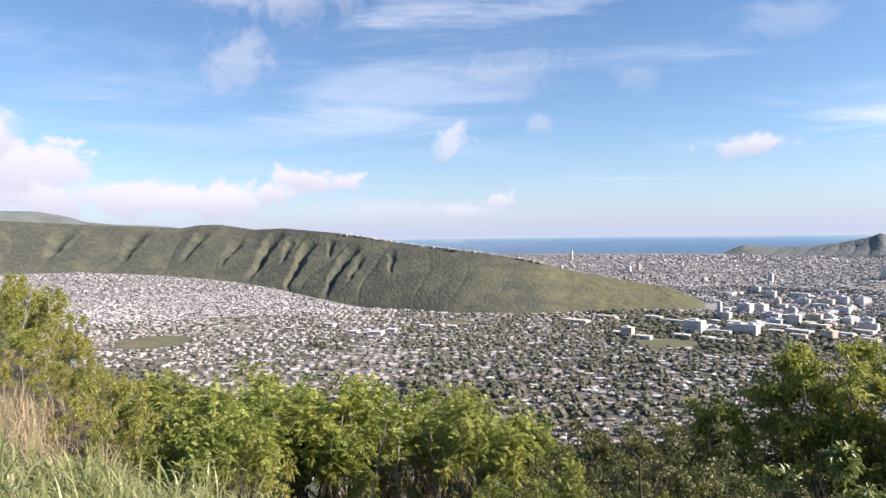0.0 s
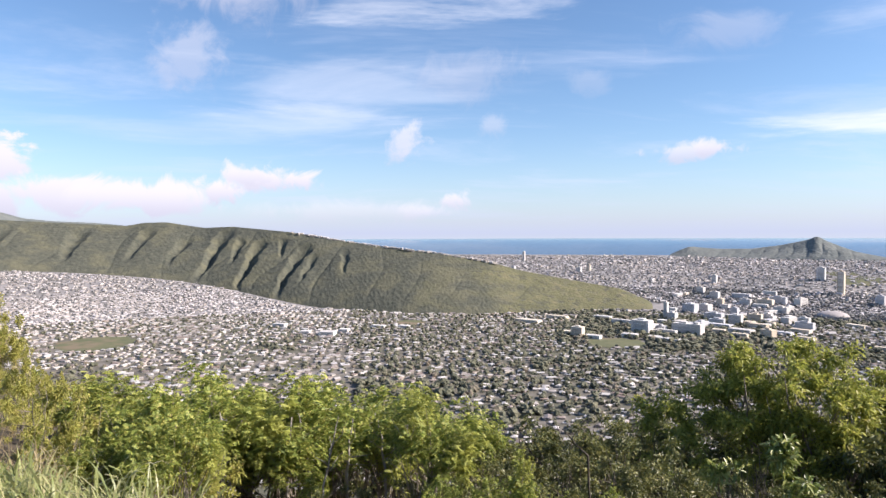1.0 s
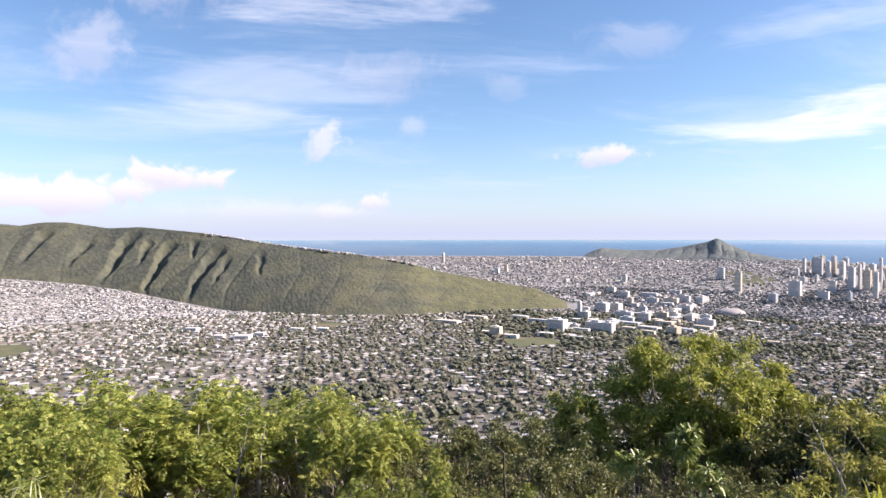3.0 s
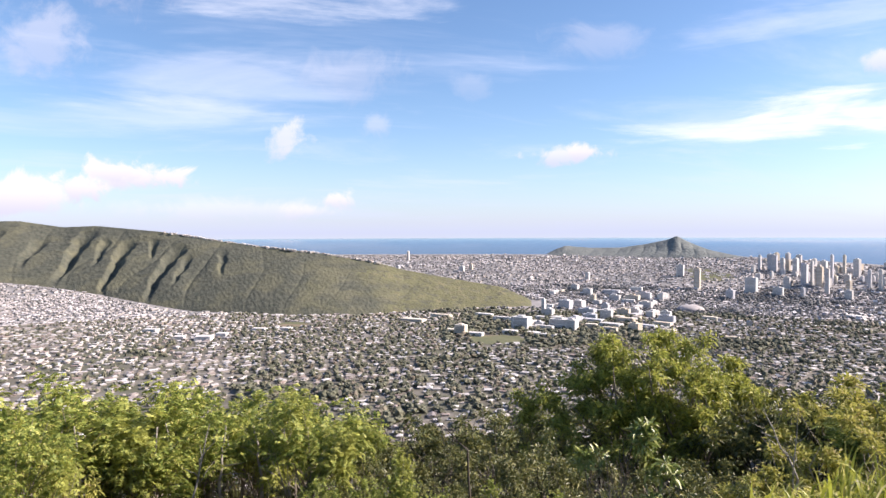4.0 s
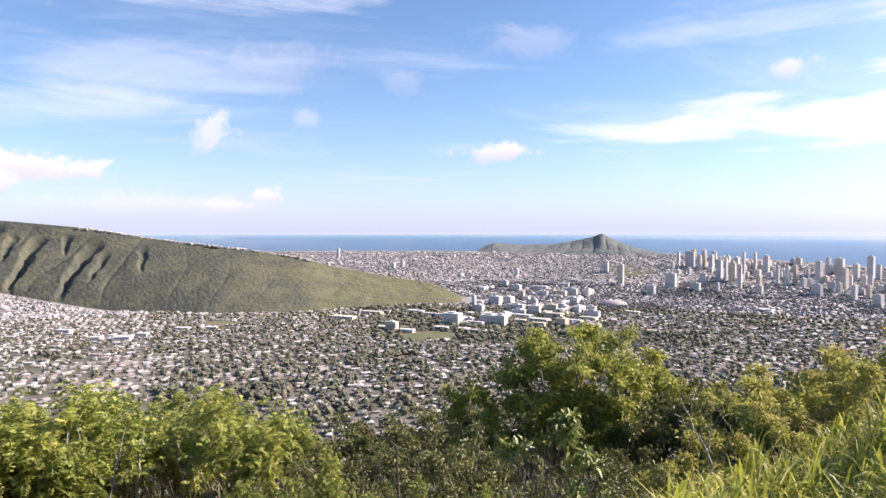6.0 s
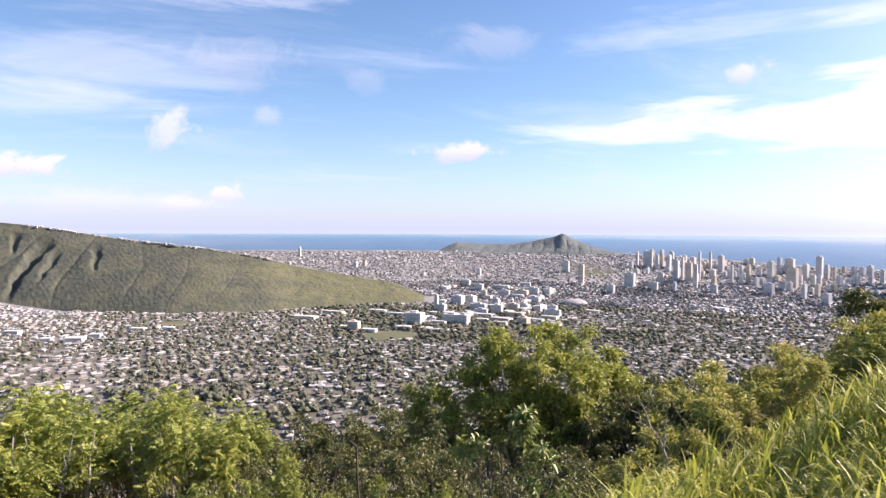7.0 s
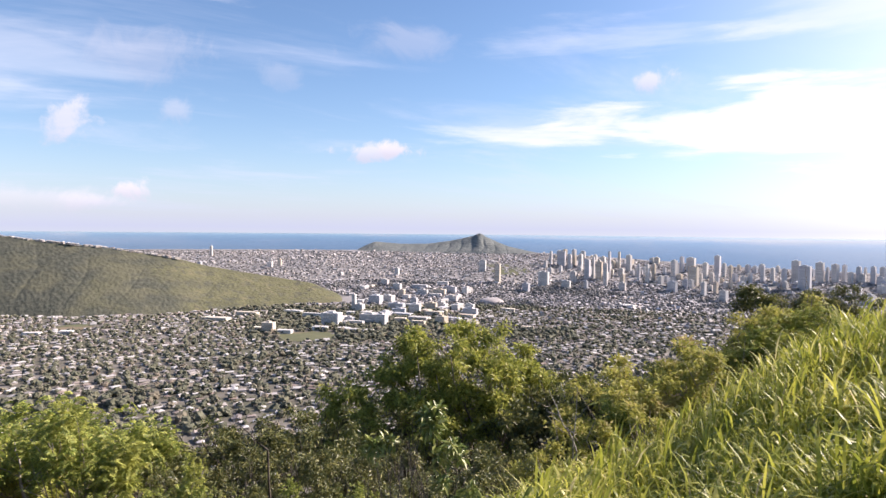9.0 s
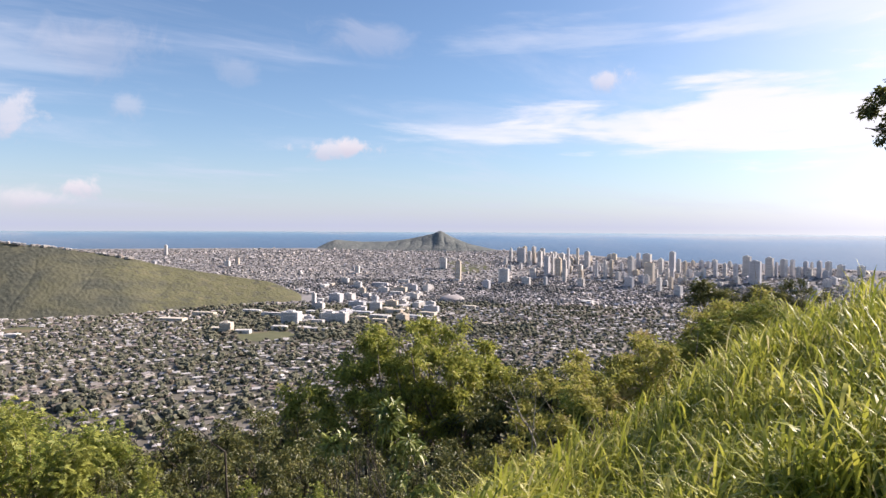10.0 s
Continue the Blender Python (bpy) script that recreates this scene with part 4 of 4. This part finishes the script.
for i in range(3):
    az = -21 + 24 * i / 2 + gen.uniform(-0.7, 0.7)
    plant(KOA[(i + 1) % 4], az, gen.uniform(9.6, 12.0), table(TOPS, az) - gen.uniform(0.8, 3.0), wide=0.72)
# low bright shrubs before the gap
for az, d, top in ((11.0, 7.4, -19.4), (8.2, 7.2, -21.0), (14.0, 7.0, -21.4), (4.0, 7.4, -20.8), (19.0, 7.2, -21.6), (24.5, 7.0, -21.8)):
    plant(KOA[int(az) % 4], az, d, top, wide=0.46)
# dark-leaved thicket behind them, its colour filling in shade below the crowns
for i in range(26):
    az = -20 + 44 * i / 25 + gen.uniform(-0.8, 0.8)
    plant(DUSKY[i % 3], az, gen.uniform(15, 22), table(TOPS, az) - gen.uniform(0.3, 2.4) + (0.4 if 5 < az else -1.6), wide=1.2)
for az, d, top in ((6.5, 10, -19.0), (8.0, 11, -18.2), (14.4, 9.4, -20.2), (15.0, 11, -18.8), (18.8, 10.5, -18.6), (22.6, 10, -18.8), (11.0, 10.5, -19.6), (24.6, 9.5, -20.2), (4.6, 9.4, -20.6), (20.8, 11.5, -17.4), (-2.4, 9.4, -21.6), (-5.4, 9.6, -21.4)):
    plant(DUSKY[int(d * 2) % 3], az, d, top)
# the sunny spur
for i in range(60):
    az = -39 + 17 * gen.random()
    d = gen.uniform(9, 30)
    lim = table(TOPS, az + 1.4) if az > -31.5 else table(TOPS, az)
    top = lim - (30 - d) * 0.42 * gen.uniform(0.75, 1.2) - gen.uniform(0, 1.2)
    plant(SUNNY[i % 3] if gen.random() < 0.72 else KOA[i % 4], az, d, max(top, -17.5), wide=0.8)
for i in range(22):
    az = -29 + 11 * gen.random()
    plant(SUNNY[i % 3] if i % 3 else KOA[i % 4], az, gen.uniform(8.5, 15), max(table(TOPS, az) - gen.uniform(2.4, 5.0), -17.5), wide=0.62)
for az in (-37, -35.5, -34, -32.5, -31, -29.7, -28.6, -27.5, -26.4, -25.2, -24, -22.8):
    plant(SUNNY[int(-az) % 3], az, gen.uniform(24, 30), table(TOPS, az + (1.5 if az > -31.5 else 0)) + gen.uniform(-0.9, 0.1), wide=0.5)

# broad crowned tree, set by its lobes: az, el, range, radius
root = at(33.2, 18.0)
lobes = []
for az, el, d, r in ((32.0, -9.9, 18, 0.62), (29.6, -11.0, 17.8, 0.75), (27.0, -11.9, 18.0, 0.62), (34.8, -10.4, 18.4, 0.72), (37.3, -11.6, 18.2, 0.72), (39.0, -13.4, 18.0, 0.7), (32.2, -12.6, 17.0, 0.95), (35.6, -13.6, 17.0, 0.95),
                     (29.0, -14.0, 17.0, 1.0), (25.4, -14.6, 17.2, 0.85), (22.8, -15.6, 17.0, 0.75), (31.8, -16.4, 16.6, 1.05), (27.6, -17.2, 16.4, 1.0), (36.6, -16.8, 16.8, 0.9), (23.6, -18.4, 16.4, 0.9), (33.8, -18.8, 16.4, 1.0), (39.4, -15.6, 17.4, 0.6)):
    lobes.append((at(az, d, EYE + d * math.tan(radians(el))) - root, r, 0.72))
big = shrub("crowned_tree", "broad rounded tree with olive-green sunlit leaf clusters", lobes, 9, 4200, simple(0.135, 0.32, 8, 0.16, 0.2), M_BROAD, M_BARK, "", 201, thick=0.08)
big.matrix_basis = Matrix.Translation(root)

# bushes between the broad tree and the grass bank
for az, d, top, k in ((40.5, 16, -13.2, 0), (42.0, 15.5, -13.0, 1), (43.8, 15, -13.2, 0), (45.6, 16, -12.9, 2), (44.6, 17, -12.7, 1), (41.3, 17, -13.0, 2)):
    plant(DUSKY[k], az, d, top, wide=0.9)
for az, d, top, k in ((46.0, 15.5, -12.4, 0), (49.2, 15, -12.2, 1), (50.8, 14.5, -11.2, 2), (52.4, 15, -10.0, 0), (53.8, 14.5, -9.0, 1), (55.4, 14.5, -8.2, 2), (50.8, 12, -11.2, 0), (53.0, 12, -10.6, 2), (48.4, 11.5, -12.4, 1), (47.2, 10, -14.6, 0), (56.8, 14.5, -7.0, 0), (58.2, 15, -6.6, 1), (60.0, 15.5, -5.8, 2), (44.0, 9.5, -17.0, 2), (41.2, 9.0, -18.6, 1), (38.4, 9.0, -19.6, 0)):
    plant(SUNNY[k], az, d, top)
for az, d, top, k in ((47.4, 13, -13.0, 0), (50.2, 13, -12.2, 1), (52.8, 13, -10.4, 2), (55.4, 13.5, -9.0, 3), (57.8, 14, -7.2, 0), (60.2, 14.5, -6.2, 1)):
    plant(KOA[k], az, d, top, wide=0.9)
TREELET = [[shrub("small_tree", "small dark green tree on the edge of the slope", random_lobes(3.0, 1.7, 6, 130 + s, 0.35), 3, 420, simple(0.10, 0.34, 8, 0.16), M_DARKLEAF, M_BARK, "small trees", 140 + s), 3.0, False] for s in range(2)]
for az, d, top, k in ((56.8, 17.0, -4.2, 0), (59.4, 17.5, -4.2, 1), (61.0, 17.5, -4.6, 0), (62.6, 18, -3.8, 1), (58.2, 17.5, -5.2, 1)):
    plant(TREELET[k], az, d, top, wide=1.3)

# dark scrub under and behind the broad tree, standing in for its shade
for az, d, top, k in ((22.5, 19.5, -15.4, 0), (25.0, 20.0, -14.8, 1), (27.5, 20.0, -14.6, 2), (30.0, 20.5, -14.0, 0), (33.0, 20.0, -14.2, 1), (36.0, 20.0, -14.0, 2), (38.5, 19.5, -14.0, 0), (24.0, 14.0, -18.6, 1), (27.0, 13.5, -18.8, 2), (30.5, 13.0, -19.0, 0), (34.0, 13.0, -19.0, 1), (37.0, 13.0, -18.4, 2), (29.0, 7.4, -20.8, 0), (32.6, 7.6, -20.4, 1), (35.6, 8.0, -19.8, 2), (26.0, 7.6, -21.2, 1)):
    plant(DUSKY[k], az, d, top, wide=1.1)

# arching glossy bush close by, open underneath
root = at(32.6, 3.1)
lobes = []
for az, el, r in ((26.9, -19.8, 0.035), (27.6, -18.9, 0.045), (28.6, -18.9, 0.05), (29.6, -18.2, 0.055), (30.6, -17.6, 0.06), (31.5, -17.4, 0.06), (32.2, -18.2, 0.07), (32.7, -19.4, 0.075), (33.0, -20.8, 0.08), (33.2, -22.4, 0.08), (31.9, -16.8, 0.04), (33.9, -21.8, 0.06)):
    lobes.append((at(az, 3.1, EYE + 3.1 * math.tan(radians(el))) - root, r, 0.8))
arch = shrub("arching_bush", "arching bush with glossy drooping pale-edged leaves", lobes, 5, 300, simple(0.040, 0.34, 3, 0.022, 0.35), M_GLOSSY, M_DARKBARK, "", 301, thick=0.005)
arch.matrix_basis = Matrix.Translation(root)

# tall tree along the bank whose outer bough reaches into view
root = at(81.0, 42.0)
lobes = [(at(az - 0.2, d * 1.65, EYE + d * 1.65 * math.tan(radians(el - 0.7))) - root, r * 1.65, 0.85) for az, el, d, r in ((68.9, 8.6, 25, 1.15), (69.6, 10.0, 25, 0.95), (69.9, 7.4, 25, 0.9), (71.8, 10.4, 25, 1.3), (75.0, 12.0, 25, 2.0), (79.5, 14.0, 25, 2.5), (84.0, 13.0, 26, 2.2), (79.0, 16.5, 27, 2.3), (76.0, 9.5, 26, 1.6))]
side_tree = shrub("overhanging_tree", "tall dark-leaved tree with a bough hanging over the bank", lobes, 9, 11000, simple(0.20, 0.5, 7, 0.30), M_DARKLEAF, M_BARK, "", 401, thick=0.24)
side_tree.matrix_basis = Matrix.Translation(root)


def dead_branch(az, d, el0, az1, el1, twigs, r, label, seed, bark=M_DEADWOOD):
    """A bare forked branch from one direction to another."""
    g = random.Random(seed)
    a, b = at(az, d, EYE + d * math.tan(radians(el0))), at(az1, d, EYE + d * math.tan(radians(el1)))
    ob = tagged(new("dead_branch"), label, "branch", "bare branches")
    root = at(az, d)
    ob.matrix_basis = Matrix.Translation(root)
    v, f = limb((0, 0, -0.2), a - root, r * 1.2, r, 4, 0.05)[0]
    (v2, f2), pts = limb(a - root, b - root, r, r * 0.35, 7, 0.05)
    v, f = joined([(v, f), (v2, f2)])
    part("main_stem", quick_mesh("main_stem", [tuple(q) for q in v], f, bark, True), ob)
    for i in range(twigs):
        p = pts[1 + i % 6]
        q = p + Vector((g.uniform(-1, 1), g.uniform(-1, 1), g.uniform(0.2, 1.2))) * (b - a).length * 0.4
        tv, tf = limb(p, q, r * 0.5, r * 0.12, 4, 0.15)[0]
        part("twig", quick_mesh("twig", [tuple(w) for w in tv], tf, bark, True), ob)
    return ob


dead_branch(42.6, 8.6, -18.6, 40.2, -13.9, 4, 0.013, "bare grey forked branch standing in the hollow", 1)
dead_branch(42.3, 8.6, -18.6, 42.6, -13.6, 3, 0.009, "thin bare grey upright branch in the hollow", 2)
dead_branch(-33.0, 24.0, -7.0, -32.2, -3.0, 12, 0.022, "bleached leafless small tree on the sunny spur", 3)
dead_branch(-31.4, 24.0, -6.6, -31.0, -3.6, 10, 0.016, "bleached leafless sapling on the sunny spur", 4)
dead_branch(-6.4, 10.2, -21.0, -5.0, -15.6, 4, 0.016, "pale slender trunk with a side branch among shrubs", 6)
dead_branch(16.6, 9.4, -18.6, 14.4, -16.6, 5, 0.014, "dark bare fallen branch above the gap", 8, M_DARKBARK)

for k, (az, d, el0, az1, el1) in enumerate(((-9.4, 11.0, -20.5, -9.0, -15.4), (-7.6, 11.4, -20.0, -8.4, -15.2), (-4.4, 11.2, -20.0, -3.8, -15.8), (-14.6, 11.4, -19.6, -14.8, -14.6), (-1.0, 11.4, -20.0, -1.6, -16.0), (-17.6, 11.2, -19.6, -17.0, -14.8))):
    dead_branch(az, d, el0, az1, el1, 3, 0.026, "slender pale trunk standing among the feathery shrubs", 20 + k)

# ---------------------------------------------------------------- grass


def grass(name, label, n, sample, mat, width, seed, curl=1.0, levels=6):
    """Arching grass blades; sample(g) gives az, d, blade length."""
    g = random.Random(seed)
    v, f = [], []
    for i in range(n):
        az, d, h, *aim = sample(g)
        if h < 0.12:
            continue
        p = at(az, d)
        a = aim[0] if aim else g.uniform(0, math.tau)
        p = p + Vector((math.cos(a * 3 + 1), math.sin(a * 3 + 1), 0)) * 0.08
        if h > 0.35 and g.random() < 0.9:
            p.z += (h - 0.28) * g.random() ** 0.7 * 0.95
            h = min(h, g.uniform(0.22, 0.50))
        out = Vector((math.cos(a), math.sin(a), 0))
        side = Vector((-out.y, out.x, 0)) 
        w = width * g.uniform(0.6, 1.3)
        bend, twist = (g.uniform(0.3, 1.0) if g.random() < 0.35 else g.uniform(1.1, 2.5)) * curl, g.uniform(-0.9, 0.9)
        b = len(v)
        x = z = 0.0
        ang = g.uniform(0.02, 0.25)
        step = h / (levels - 1)
        for k in range(levels):
            t = k / (levels - 1)
            half = w * 0.5 * (0.55 + 0.9 * t if t < 0.5 else 2 * (1 - t)) 
            s = (side * math.cos(twist * t) + out * math.sin(twist * t)) * half
            c = p + out * x + Vector((0, 0, z - 0.03))
            if k < levels - 1:
                v.append(c - s), v.append(c + s)
            else:
                v.append(c)
            ang += bend * (0.18 + 0.9 * t) * 1.25 / (levels - 1) * 2.0
            x += step * math.sin(ang)
            z += step * math.cos(ang)
        for k in range(levels - 2):
            f.append((b + 2 * k, b + 2 * k + 1, b + 2 * k + 3, b + 2 * k + 2))
        e = b + 2 * (levels - 2)
        f.append((e, e + 1, e + 2, e + 2))
    tri = [(q[0], q[1], q[2]) for q in f] + [(q[0], q[2], q[3]) for q in f if q[2] != q[3]]
    return tagged(new(name, quick_mesh(name, [tuple(q) for q in v], tri, mat)), label, "grass", kind="stuff")


BANK = ((34, -24.0), (37, -22.0), (43, -18.4), (49, -15.2), (54, -11.4), (58, -8.4), (62, -5.9), (68, -3.0), (80, -1.5))


CLUMPS = []
clump_rng = random.Random(31)
for i in range(900):
    az = clump_rng.uniform(35, 78) if clump_rng.random() < 0.85 else clump_rng.uniform(50, 72)
    d = 4.2 + 9.6 * clump_rng.random() ** 1.05
    far = 12.0 - 7.0 * smooth01(54 - az, 0, 18)
    CLUMPS.append((az, 3.9 + (d - 3.9) * far / 12.0, far, clump_rng.uniform(0.55, 1.08)))


def bank_blade(g):
    """Blades spring from tussocks and lean away from their middle."""
    az, d, far, size = g.choice(CLUMPS)
    turn, off = g.uniform(0, math.tau), abs(g.gauss(0, 0.13))
    a = radians(az)
    x, y = math.sin(a) * d + math.cos(turn) * off, math.cos(a) * d + math.sin(turn) * off
    az, d = math.degrees(math.atan2(x, y)), math.hypot(x, y)
    el = table(BANK, az) - 0.6 - 9 * (1 - smooth01(d, 3.6, far * 0.8))
    return az, d, min(1.6, EYE + d * math.tan(radians(el)) - height(az, d) + 0.12) * g.uniform(0.6, 1.12) * size, turn + g.gauss(0, 0.7)


def left_blade(g):
    az = g.uniform(-42, -13)
    d = g.uniform(4.0, 7.4) if g.random() > 0.06 else g.uniform(3.4, 4.0)
    el = table(((-42, -14), (-34, -15.2), (-26, -17.2), (-18, -20.5), (-13, -23)), az) - 4 * (1 - smooth01(d, 4.0, 6.4))
    tuft = 0.8 + 0.5 * noise.noise(Vector((az * 0.3, d * 1.3, 8)))
    return az, d, min(1.4, EYE + d * math.tan(radians(el)) - height(az, d) + 0.1) * g.uniform(0.7, 1.35) * tuft


def straw_blade(g):
    az = g.choice((-34.0, -31.6, -27.6, -16.5, -33.0)) + g.gauss(0, 0.8)
    d = g.uniform(7.5, 9.5) if az > -30 else g.uniform(8, 13)
    return az, d, g.uniform(0.4, 0.95)


grass("tall_grass", "tall bright green guinea grass covering the sunlit bank", 72000, bank_blade, M_GRASS, 0.024, 3, levels=5)
grass("lookout_grass", "long pale green grass at the lookout edge", 17000, left_blade, M_PALEGRASS, 0.018, 4, curl=1.15, levels=5)
grass("dry_grass", "dry straw-coloured grass patch on the sunny spur", 2600, straw_blade, M_STRAW, 0.010, 5)
grass("bank_straw", "dry pale blades among the green bank grass", 700, bank_blade, M_STRAW, 0.016, 6)


def turf_blade(g):
    a, d = g.uniform(-180, 180), 0.6 + 9 * g.random() ** 0.7
    return a, d, g.uniform(0.06, 0.2) + (0.1 if d > 3 else 0.0)


# trodden short grass on the lookout itself
grass("short_grass", "short trodden green grass on the lookout", 5000, turf_blade, M_GRASS, 0.012, 7, levels=4)
